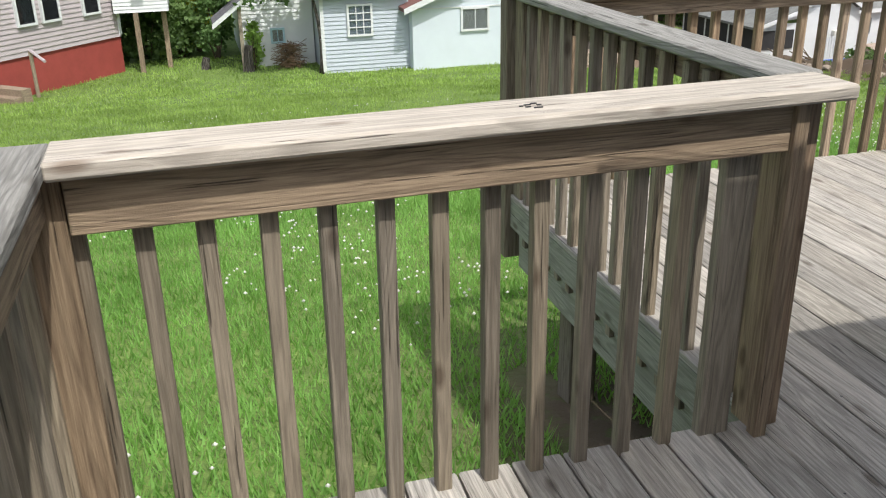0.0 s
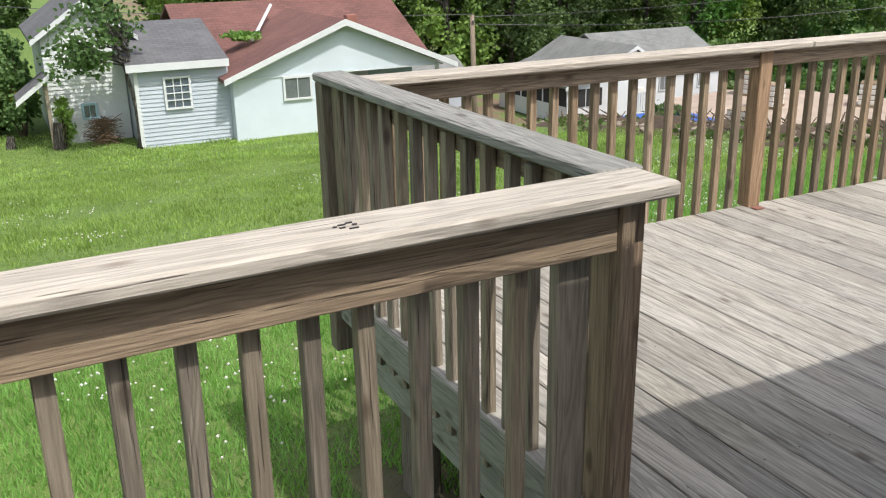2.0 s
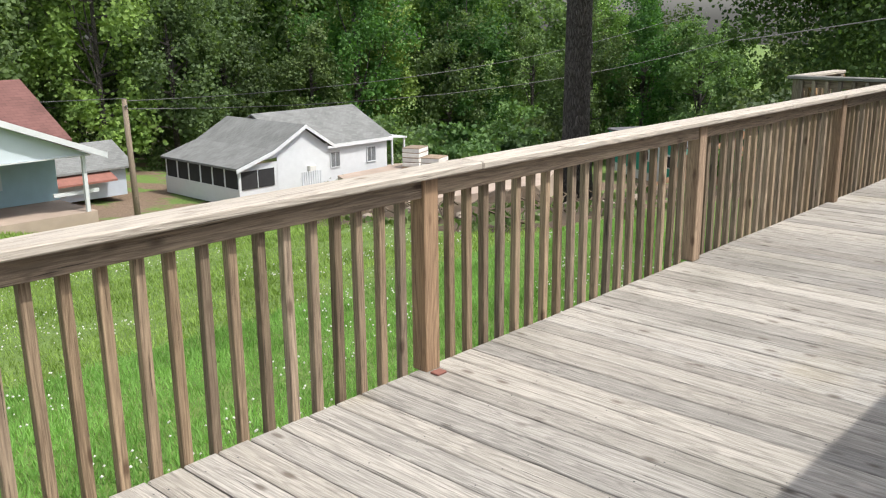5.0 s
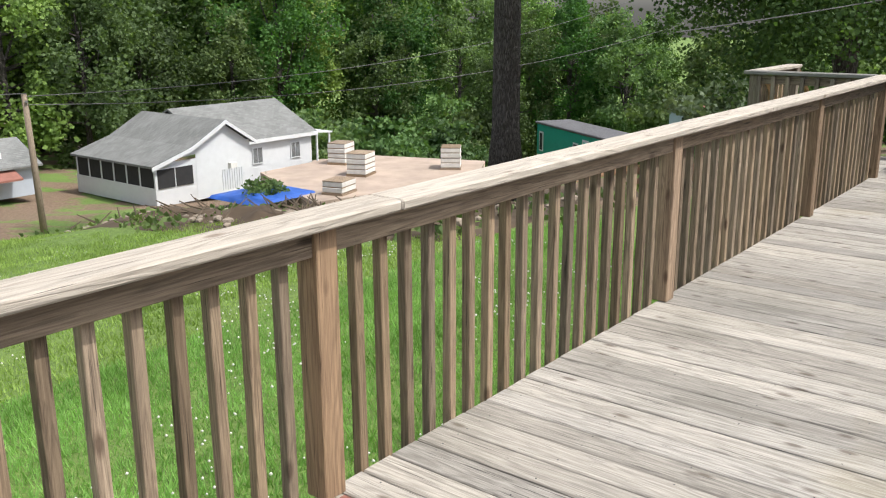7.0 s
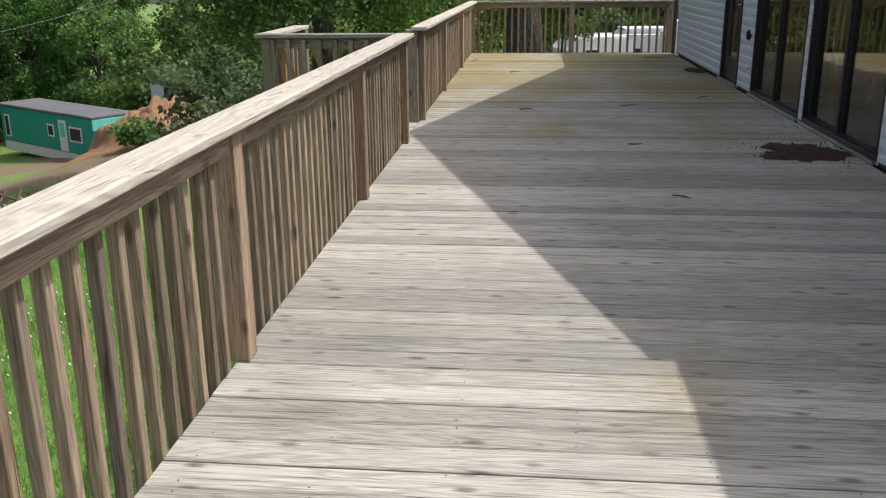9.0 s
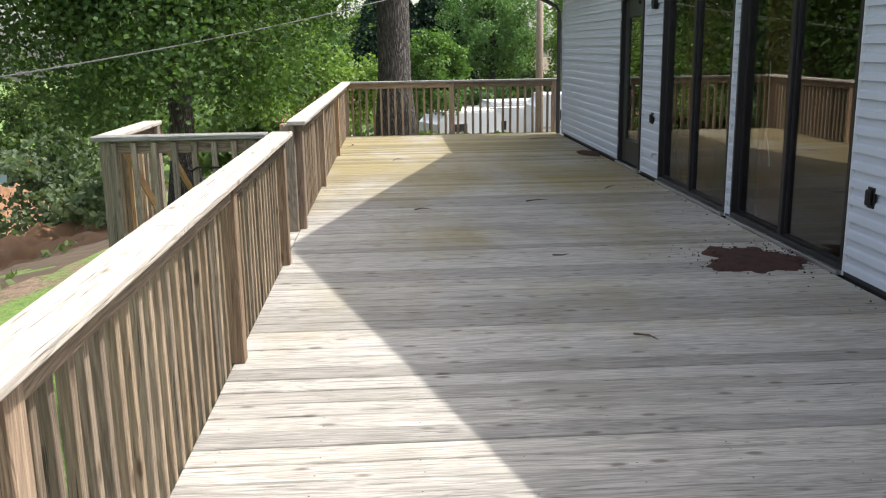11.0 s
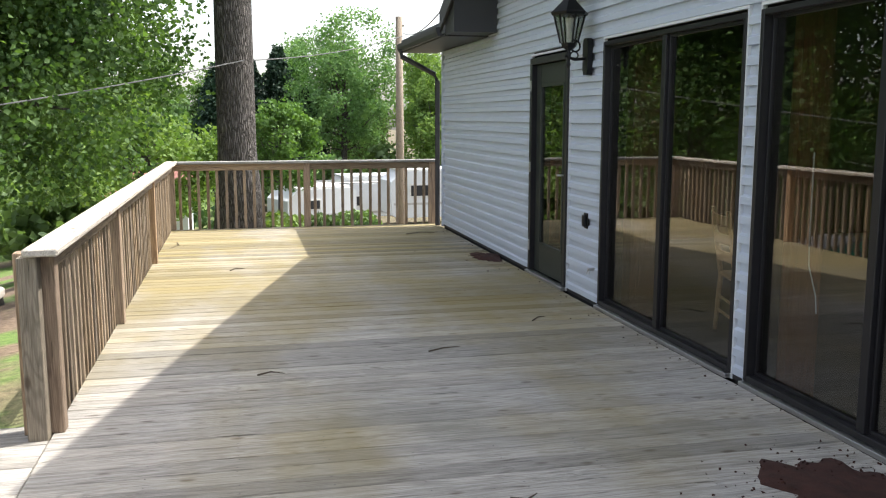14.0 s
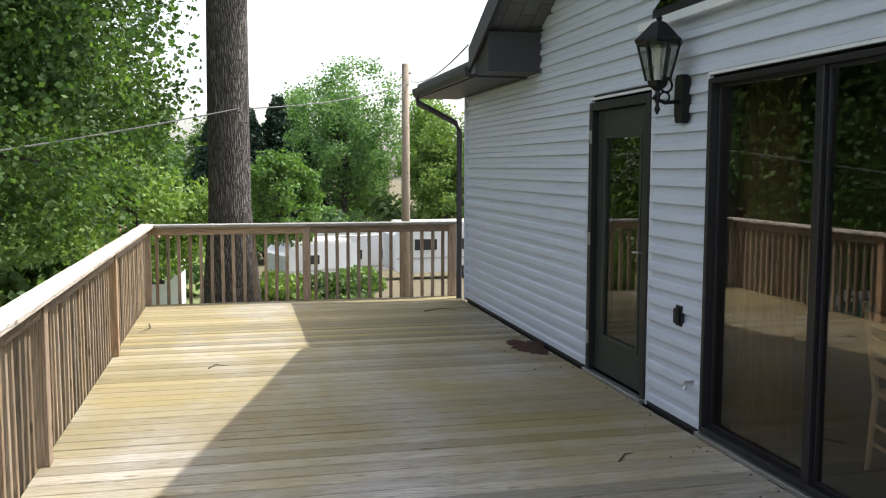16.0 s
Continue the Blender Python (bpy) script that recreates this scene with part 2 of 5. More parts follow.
L_PALE = leafy("silver_leaf", (0.1, 0.16, 0.09), (0.25, 0.33, 0.2))
L_BRUSH = plain("dry_brush", (0.2, 0.13, 0.08), 0.95, scale=6, spread=0.5)
CLOVER = plain("clover_flower", (0.75, 0.75, 0.68), 0.9)
GLASS = glass("window_glass", (0.8, 0.78, 0.74), 1.95)
GLASS_FAR = glass("far_glass", (0.7, 0.72, 0.74), 1.5)
LAMPGLASS = glass("lamp_glass", (0.85, 0.85, 0.83), 1.3)
BULB = plain("white_bulb", (0.8, 0.8, 0.78), 0.4)
CABLE = plain("grey_cable", (0.12, 0.12, 0.12), 0.7)


def lawn_material():
    k = Mat("lawn", 1.0)
    a = k.noise(k.coords((1, 1, 1), True), 0.35, 5)
    b = k.noise(k.coords((1, 1, 1), True), 9.0, 5, 0.7)
    c = k.noise(k.coords((1, 1, 1), True), 60.0, 3)
    col = k.mix(k.ramp(b, 0.3, 0.7), (0.075, 0.13, 0.025), (0.2, 0.3, 0.07))
    col = k.mix(k.math("MULTIPLY", k.ramp(a, 0.5, 0.7), 0.45), col, (0.19, 0.27, 0.06))
    col = k.mix(k.math("MULTIPLY", k.ramp(c, 0.45, 0.65), 0.5), col, (0.05, 0.1, 0.015))
    sep = k.n("SeparateXYZ")
    k.link(k.n("NewGeometry").outputs["Position"], sep.inputs[0])
    wob = k.math("MULTIPLY", k.math("SUBTRACT", k.noise(k.coords((1, 1, 1), True), 0.5, 4), 0.5), 5.0)
    bare = k.ramp(k.math("ADD", sep.outputs[0], wob), 12.3, 13.4)
    south = k.ramp(k.math("SUBTRACT", sep.outputs[1], k.math("MULTIPLY", wob, 0.6)), 4.2, 6.0)
    past = k.ramp(k.math("ADD", sep.outputs[0], wob), 60, 52)
    soil = k.math("MULTIPLY", k.math("MULTIPLY", bare, south), past)
    dirt = k.mix(k.ramp(b, 0.35, 0.65), (0.11, 0.075, 0.05), (0.27, 0.19, 0.13))
    patchy = k.ramp(k.noise(k.coords((1, 1, 1), True), 0.25, 4), 0.56, 0.5)
    col = k.mix(k.math("MULTIPLY", soil, patchy), col, dirt)
    # brown dirt by and under the deck, with the deck's shade put into it
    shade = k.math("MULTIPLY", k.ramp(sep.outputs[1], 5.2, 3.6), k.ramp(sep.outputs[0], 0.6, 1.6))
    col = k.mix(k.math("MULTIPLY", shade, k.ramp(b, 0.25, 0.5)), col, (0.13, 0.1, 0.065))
    k.color(col)
    k.bump(b, 0.8, 0.05)
    return k.m


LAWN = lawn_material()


# ---- building helpers ----
def clamp(v, a, b):
    return min(max(v, a), b)


def ease(v, a, b):
    u = clamp((v - a) / (b - a), 0, 1)
    return u * u * (3 - 2 * u)


def gz(x, y):
    """Height of the ground."""
    k = ease(x, 9, 15)
    z = -0.88 - 0.17 * ease(y, 2.6, 4.6) - 0.125 * clamp(y - 4, 0, 21 - 5 * k)
    z -= k * (0.3 * clamp(y - 20, 0, 9) + 0.12 * clamp(y - 29, 0, 14))
    k2 = ease(y, 8, 14) * (1 - ease(y, 31, 40))
    return z - (0.085 - 0.045 * k2) * clamp(x - 18, 0, 35) - 0.16 * k2 * clamp(x - 14, 0, 10)


def add_box(bm, x0, x1, y0, y1, z0, z1, bevel=0.0):
    r = bmesh.ops.create_cube(bm, size=1)
    for v in r["verts"]:
        v.co = Vector(((x0 + x1) / 2 + v.co.x * (x1 - x0), (y0 + y1) / 2 + v.co.y * (y1 - y0), (z0 + z1) / 2 + v.co.z * (z1 - z0)))
    if bevel:
        es = list({e for v in r["verts"] for e in v.link_edges})
        bmesh.ops.bevel(bm, geom=es, offset=bevel, segments=1, affect="EDGES")
    return bm


def box(x0, x1, y0, y1, z0, z1, bevel=0.0):
    return add_box(bmesh.new(), x0, x1, y0, y1, z0, z1, bevel)


def add_tube(bm, points, radii, sides=8):
    """A tube through points."""
    rings = []
    for i, p in enumerate(points):
        p = Vector(p)
        d = (Vector(points[min(i + 1, len(points) - 1)]) - Vector(points[max(i - 1, 0)])).normalized()
        u = d.cross(Vector((0, 0, 1)) if abs(d.z) < 0.9 else Vector((1, 0, 0))).normalized()
        w = d.cross(u)
        r = radii[i] if isinstance(radii, (list, tuple)) else radii
        rings.append([bm.verts.new(p + r * (math.cos(a) * u + math.sin(a) * w)) for a in (2 * math.pi * k / sides for k in range(sides))])
    for a, b in zip(rings, rings[1:]):
        for k in range(sides):
            bm.faces.new((a[k], a[(k + 1) % sides], b[(k + 1) % sides], b[k]))
    bm.faces.new(rings[0][::-1])
    bm.faces.new(rings[-1])
    return bm


def tube(points, radii, sides=8):
    return add_tube(bmesh.new(), points, radii, sides)


def add_prism(bm, outline, depth, axis):
    """An outline of (a, b) pairs pushed along an axis from depth[0] to depth[1]: axis 0: (y, z), 1: (x, z), 2: (x, y)."""
    def at(a, b, d):
        return ((d, a, b), (a, d, b), (a, b, d))[axis]
    lo = [bm.verts.new(at(a, b, depth[0])) for a, b in outline]
    hi = [bm.verts.new(at(a, b, depth[1])) for a, b in outline]
    n = len(outline)
    for i in range(n):
        bm.faces.new((lo[i], lo[(i + 1) % n], hi[(i + 1) % n], hi[i]))
    bm.faces.new(lo[::-1])
    bm.faces.new(hi)
    bmesh.ops.recalc_face_normals(bm, faces=bm.faces[:])
    return bm


def prism(outline, depth, axis):
    return add_prism(bmesh.new(), outline, depth, axis)


def mesh_of(name, bm, material, smooth=False):
    me = bpy.data.meshes.new(name)
    bm.to_mesh(me)
    bm.free()
    me.materials.append(material)
    if smooth:
        me.polygons.foreach_set("use_smooth", [True] * len(me.polygons))
    return me


def part(name, bm, material, parent=None, label="", smooth=False):
    ob = new(name, mesh_of(name, bm, material, smooth))
    ob.parent = parent
    return tagged(ob, label)


def thing(name, label, category, group="", loc=(0, 0, 0), rz=0.0, kind=""):
    ob = new(name)
    ob.matrix_basis = pose(*loc, 0, 0, rz)
    return tagged(ob, label, category, group, kind)


def piece(name, me, parent, loc, rz=0.0, rx=0.0, ry=0.0):
    ob = new(name, me)
    ob.parent = parent
    ob.matrix_basis = pose(*loc, rx, ry, rz)
    return ob


def arrays(name, verts, faces, material):
    """A mesh from numpy arrays; faces of one size."""
    me = bpy.data.meshes.new(name)
    n, k = faces.shape
    me.vertices.add(len(verts))
    me.vertices.foreach_set("co", np.ascontiguousarray(verts, dtype=np.float32).ravel())
    me.loops.add(n * k)
    me.loops.foreach_set("vertex_index", faces.astype(np.int32).ravel())
    me.polygons.add(n)
    me.polygons.foreach_set("loop_start", np.arange(0, n * k, k, dtype=np.int32))
    me.update(calc_edges=True)
    me.validate()
    me.materials.append(material)
    return me


rng = np.random.default_rng(7)


def leaves_mesh(name, centres, size, material, flat=0.45):
    """Pointed leaves, each folded along its midrib, round the given centres."""
    n = len(centres)
    d = rng.normal(size=(n, 3))
    d[:, 2] = d[:, 2] * flat - 0.25
    d /= np.linalg.norm(d, axis=1)[:, None]
    s = np.cross(d, rng.normal(size=(n, 3)) * (1, 1, 0.35))
    s /= np.linalg.norm(s, axis=1)[:, None]
    up = np.cross(s, d)
    ln = size * rng.uniform(0.7, 1.3, (n, 1))
    wd = ln * 0.38
    v = np.stack([centres, centres + d * ln * 0.45 + s * wd + up * wd * 0.3, centres + d * ln, centres + d * ln * 0.45 - s * wd + up * wd * 0.3], 1)
    idx = np.arange(4 * n).reshape(n, 4)
    return arrays(name, v.reshape(-1, 3), np.concatenate([idx[:, [0, 1, 2]], idx[:, [0, 2, 3]]]), material)


def crown_points(n, clumps, centre, radii, low=-0.8, spread=0.16, shell=0.55):
    """Leaf places in clumps spread through an uneven ellipsoid."""
    c = rng.normal(size=(clumps, 3))
    c /= np.linalg.norm(c, axis=1)[:, None]
    c[:, 2] = np.where(c[:, 2] < low, -c[:, 2], c[:, 2])
    c *= rng.uniform(shell, 1.08, (clumps, 1))
    w = rng.uniform(0.5, 1.5, clumps)
    pick = rng.choice(clumps, n, p=w / w.sum())
    p = c[pick] + np.clip(rng.normal(size=(n, 3)), -1.9, 1.9) * spread * rng.uniform(0.6, 1.3, clumps)[pick][:, None] * (1, 1, 0.6)
    return p * radii + centre, c * radii + centre


# ---- ground ----
def build_ground():
    xs = sorted(set([-400, -200, -120, -80, -50, -35, -25, -18] + [round(-14 + 0.8 * i, 2) for i in range(48)] + [24 + 2.0 * i for i in range(26)] + [90, 120, 180, 260, 400]))
    ys = sorted(set([-400, -200, -100, -60, -40, -25, -14, -8, -4] + [round(-2 + 0.8 * i, 2) for i in range(44)] + [33.5 + 2.0 * i for i in range(20)] + [85, 110, 160, 260, 400]))
    verts = []
    for y in ys:
        for x in xs:
            z = gz(x, y) + 0.05 * noise.noise((x * 0.5, y * 0.5, 0)) * ease(abs(y - 2), 1, 6)
            verts.append((x, y, z))
    nx = len(xs)
    faces = [(j * nx + i, j * nx + i + 1, (j + 1) * nx + i + 1, (j + 1) * nx + i) for j in range(len(ys) - 1) for i in range(nx - 1)]
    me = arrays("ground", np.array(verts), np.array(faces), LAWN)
    me.polygons.foreach_set("use_smooth", [True] * len(me.polygons))
    tagged(new("ground", me), "sloping mown lawn with clover and bare soil", "ground", kind="structure")


build_ground()


def lawn_blades(name, n, x0, x1, y0, y1, h, w, label):
    x, y = rng.uniform(x0, x1, n), rng.uniform(y0, y1, n)
    keep = np.array([not (1.45 < a and b < 3.6 - 0.5 * math.sin(7 * a)) and not (-0.3 < a < 1.5 and b < 2.0) and a < 12.6 + 1.2 * math.sin(b * 0.9) + 0.5 * math.sin(b * 3.1) for a, b in zip(x, y)])
    clump = np.array([noise.noise((a * 1.3, b * 1.3, 3)) + 0.5 * noise.noise((a * 5, b * 5, 1)) for a, b in zip(x, y)])
    x, y, clump = x[keep], y[keep], clump[keep]
    z = np.array([gz(a, b) for a, b in zip(x, y)]) - 0.01
    n = len(x)
    ang, lean = rng.uniform(0, 2 * math.pi, n), rng.uniform(0, 2 * math.pi, n)
    hh = h * rng.uniform(0.5, 1.2, n) * (1 + 0.55 * clump)
    b = np.stack([x, y, z], 1)
    side = np.stack([np.cos(ang), np.sin(ang), np.zeros(n)], 1) * w
    tip = b + np.stack([np.cos(lean) * hh * 0.45, np.sin(lean) * hh * 0.45, hh], 1)
    v = np.stack([b - side, b + side, tip], 1).reshape(-1, 3)
    tagged(new(name, arrays(name, v, np.arange(3 * n).reshape(n, 3), L_GRASS)), label, "grass", kind="stuff")


lawn_blades("grass", 190000, -2.5, 14.0, 2.0, 9.5, 0.085, 0.007, "short green lawn grass blades beside the deck")
lawn_blades("grass", 110000, -5.0, 14.0, 9.5, 20.5, 0.075, 0.011, "short green lawn grass further down the slope")
lawn_blades("grass", 40000, -9.0, 13.5, 20.5, 29.5, 0.085, 0.018, "longer green grass along the house walls")


def clover():
    n = 5200
    x, y = rng.uniform(-1.0, 12.3, n), 3 + 14 * rng.beta(1.3, 1.6, n)
    keep = np.array([noise.noise((a * 0.5, b * 0.5, 9)) > 0.08 and not (1.3 < a and b < 4.8) and not (a < 1.5 and b < 2.6) for a, b in zip(x, y)])
    x, y = x[keep], y[keep]
    n = len(x)
    z = np.array([gz(a, b) for a, b in zip(x, y)]) + rng.uniform(0.07, 0.12, n)
    r = rng.uniform(0.009, 0.016, n)[:, None]
    c = np.stack([x, y, z], 1)
    o = np.array([(1, 0, 0), (0, 1, 0), (-1, 0, 0), (0, -1, 0), (0, 0, 1), (0, 0, -0.7)])
    v = (c[:, None, :] + o[None] * r[:, None]).reshape(-1, 3)
    f = np.array([(0, 1, 4), (1, 2, 4), (2, 3, 4), (3, 0, 4), (1, 0, 5), (2, 1, 5), (3, 2, 5), (0, 3, 5)])
    tagged(new("clover_flowers", arrays("clover_flowers", v, (np.arange(n)[:, None, None] * 6 + f[None]).reshape(-1, 3), CLOVER)), "small white clover flowers scattered in the lawn", "flowers", kind="stuff")


clover()

# ---- deck ----
X_W, X_E, Y_R, Y_H = 1.5, 20.62, 4.05, 0.32   # wide deck: west edge, east edge, rail edge, house wall
BW, PITCH = 0.1375, 0.1445
floor_deck = thing("floor", "weathered grey timber deck floor", "floor", kind="structure")


def deck_frame():
    bm = bmesh.new()
    for i in range(10):
        add_box(bm, 1.58, X_E - 0.05, 0.42 + i * 0.39, 0.458 + i * 0.39, -0.21, -0.033)
    for i in range(6):
        add_box(bm, -0.3, 1.49, -0.5 + i * 0.42, -0.462 + i * 0.42, -0.21, -0.033)
    part("joist", bm, W_FX, floor_deck)
    part("rim_board", box(X_W + 0.04, X_E, 4.012, 4.05, -0.21, -0.03), W_FX, floor_deck)
    part("rim_board", box(X_W, X_W + 0.036, 1.985, 4.05, -0.165, -0.028), W_RIM, floor_deck)
    part("rim_board", box(X_W + 0.03, X_W + 0.068, 1.99, 3.95, -0.36, -0.19), W_RIM, floor_deck)
    part("rim_board", box(X_E - 0.038, X_E, 0.36, 4.01, -0.21, -0.03), W_RIM, floor_deck)
    part("rim_board", box(-0.35, 1.5, 1.945, 1.98, -0.21, -0.03), W_FX, floor_deck)
    for x, y in ((1.66, 3.72), (4.05, 3.9), (6.6, 3.9), (9.15, 3.9), (11.2, 3.9), (14.8, 3.9), (17.7, 3.9), (20.4, 3.9), (-0.2, 1.8), (1.62, 1.8)):
        part("support_post", box(x, x + 0.14, y - 0.14, y, gz(x, y) - 0.1, -0.21, 0.006), W_ZG, floor_deck)


deck_frame()


def board_mesh(length):
    return mesh_of("deck_board", box(-BW / 2, BW / 2, 0, length, -0.03, 0, 0.005), W_BOARD)


# ---- railings ----
CAP_Z = 0.925       # narrow walk and west rail
LONG_Z = 0.895      # long rails
BAL = {n: mesh_of("baluster", box(-0.019, 0.019, -0.019, 0.019, -0.21, z - 0.012, 0.003), m) for n, m, z in (("warm", W_Z, LONG_Z), ("grey", W_ZG, CAP_Z))}
POST = {n: mesh_of("post", box(0, 0.09, 0, 0.09, 0, z, 0.004), m) for n, m, z in (("warm", W_POST, LONG_Z), ("amber", W_AMBER, LONG_Z), ("grey", W_ZG, CAP_Z))}
bal_rng = random.Random(4)


def baluster(parent, x, y, kind="warm"):
    piece("baluster", BAL[kind], parent, (x, y, bal_rng.uniform(-0.012, 0.004)), bal_rng.choice((0, 90, 180, 270)), bal_rng.uniform(-0.4, 0.4), bal_rng.uniform(-0.4, 0.4))


def cap(parent, x0, x1, y0, y1, mat, label="", z=CAP_Z):
    part("cap", box(x0, x1, y0, y1, z, z + 0.037, 0.007), mat, parent, label)


def run_x(parent, posts, x0, x1, pitch=0.1232, kind="warm", inner=4.0):
    """Posts (by east edge), rail boards and balusters of a rail that runs along x with the deck on its south side."""
    for e in posts:
        piece("post", POST["amber" if e == 4.11 else kind], parent, (e - 0.09, inner, 0))
    cuts = [x0] + sorted(v for e in posts for v in (e - 0.09, e)) + [x1]
    for a, b in zip(cuts[::2], cuts[1::2]):
        if b - a < 0.12:
            continue
        part("rail_board", box(a, b, inner + 0.014, inner + 0.052, LONG_Z - 0.088, LONG_Z, 0.003), W_FX, parent)
        for i in range(int((b - a - 0.11) / pitch) + 1):
            baluster(parent, b - 0.085 - i * pitch, inner + 0.072, kind)


def run_y(parent, posts, y0, y1, inner, side, pitch=0.135, kind="grey", z=CAP_Z):
    """The same along y; side is the direction of the outside (+1 east, -1 west); posts by their south edge."""
    lo = lambda a, b: (min(inner + side * a, inner + side * b), max(inner + side * a, inner + side * b))
    for s in posts:
        piece("post", POST[kind], parent, (lo(0, 0.09)[0], s, 0))
    cuts = [y0] + sorted(v for s in posts for v in (s, s + 0.09)) + [y1]
    for a, b in zip(cuts[::2], cuts[1::2]):
        if b - a < 0.12:
            continue
        part("rail_board", box(*lo(0.014, 0.052), a, b, z - 0.088, z, 0.003), W_FY, parent)
        n = max(1, round((b - a) / pitch))
        for i in range(n):
            baluster(parent, inner + side * 0.072, a + (i + 0.5) * (b - a) / n, kind)


rail_c = thing("railing", "weathered timber deck railing with square balusters and a bleached flat cap", "railing", "deck railings")
run_x(rail_c, (1.66, 4.11, 6.65, 9.19, 11.21), 1.67, 11.21)
cap(rail_c, 1.615, 4.36, 3.955, 4.11, W_X, z=LONG_Z)
cap(rail_c, 4.364, 7.9, 3.955, 4.108, W_X, z=LONG_Z)
cap(rail_c, 7.904, 11.33, 3.957, 4.11, W_X, z=LONG_Z)
part("baluster", box(11.19, 11.228, 4.095, 4.14, -0.2, 0.89, 0.003), W_Z, rail_c)

rail_e = thing("railing", "weathered timber deck railing beyond the stair opening with square balusters", "railing", "deck railings")
run_x(rail_e, (12.51, 14.89, 17.72), 12.42, 20.53)
piece("post", POST["warm"], rail_e, (12.42, 4.095, 0))
part("post", box(12.33, 12.415, 4.06, 4.15, -0.2, 0.885, 0.004), W_ZG, rail_e)
cap(rail_e, 12.27, 16.2, 3.955, 4.11, W_X, z=LONG_Z)
cap(rail_e, 16.204, 20.70, 3.955, 4.108, W_X, z=LONG_Z)

rail_d = thing("railing", "brown timber railing across the far end of the deck", "railing", "deck railings")
run_y(rail_d, (0.36, 2.16, 3.995), 0.36, 4.085, 20.53, 1, 0.128, "warm", LONG_Z)
cap(rail_d, 20.49, 20.64, 0.33, 3.95, W_Y, z=LONG_Z)

rail_b = thing("railing", "grey weathered railing across the west side of the wide deck", "railing", "deck railings")
run_y(rail_b, (3.9,), 2.06, 3.99, 1.6, -1, 0.128, "grey")
cap(rail_b, 1.47, 1.61, 2.022, 4.11, W_Y, "grey cracked rail cap")
part("post", box(1.47, 1.575, 3.995, 4.08, -0.33, CAP_Z, 0.004), W_ZG, rail_b)

rail_a = thing("railing", "timber railing of the narrow walk with a pale split cap", "railing", "deck railings", (0.07, -0.072, 0), 1.8)
cap(rail_a, -0.19, 1.575, 1.88, 2.045, W_X, "sun-bleached pale rail cap with stapled scar")
part("rail_board", box(-0.165, 1.436, 1.93, 1.968, 0.802, CAP_Z, 0.003), W_FX, rail_a)
for i in range(12):
    piece("baluster", BAL["grey"], rail_a, (-0.164 + i * 0.1237, 1.989, 0), 90 * (i % 4), bal_rng.uniform(-0.4, 0.4), bal_rng.uniform(-0.4, 0.4))
part("block", box(1.3, 1.392, 1.97, 2.008, -0.18, CAP_Z - 0.004, 0.004), W_ZG, rail_a)
part("baluster", box(1.437, 1.475, 1.915, 1.953, 0.0, CAP_Z, 0.003), W_FZ, rail_a)
part("post", box(1.45, 1.54, 1.957, 2.045, 0.0, CAP_Z, 0.004), W_POST, rail_a, "brown cracked corner post")
part("post", box(-0.26, -0.17, 1.94, 2.03, 0.0, CAP_Z, 0.004), W_Z, rail_a)
for dx, dy, w in ((0.77, 1.955, 0.012), (0.785, 1.943, 0.02), (0.773, 1.973, 0.016), (0.8, 1.965, 0.01), (0.76, 1.966, 0.008), (0.792, 1.98, 0.014)):
    part("staple", box(dx, dx + w, dy, dy + 0.004, CAP_Z + 0.036, CAP_Z + 0.0395), TRIM, rail_a)

rail_w = thing("railing", "timber railing closing the end of the narrow walk", "railing", "deck railings")
run_y(rail_w, (-0.6,), -0.6, 1.93, -0.18, -1, 0.14, "grey")
cap(rail_w, -0.325, -0.175, -0.65, 1.955, W_Y)


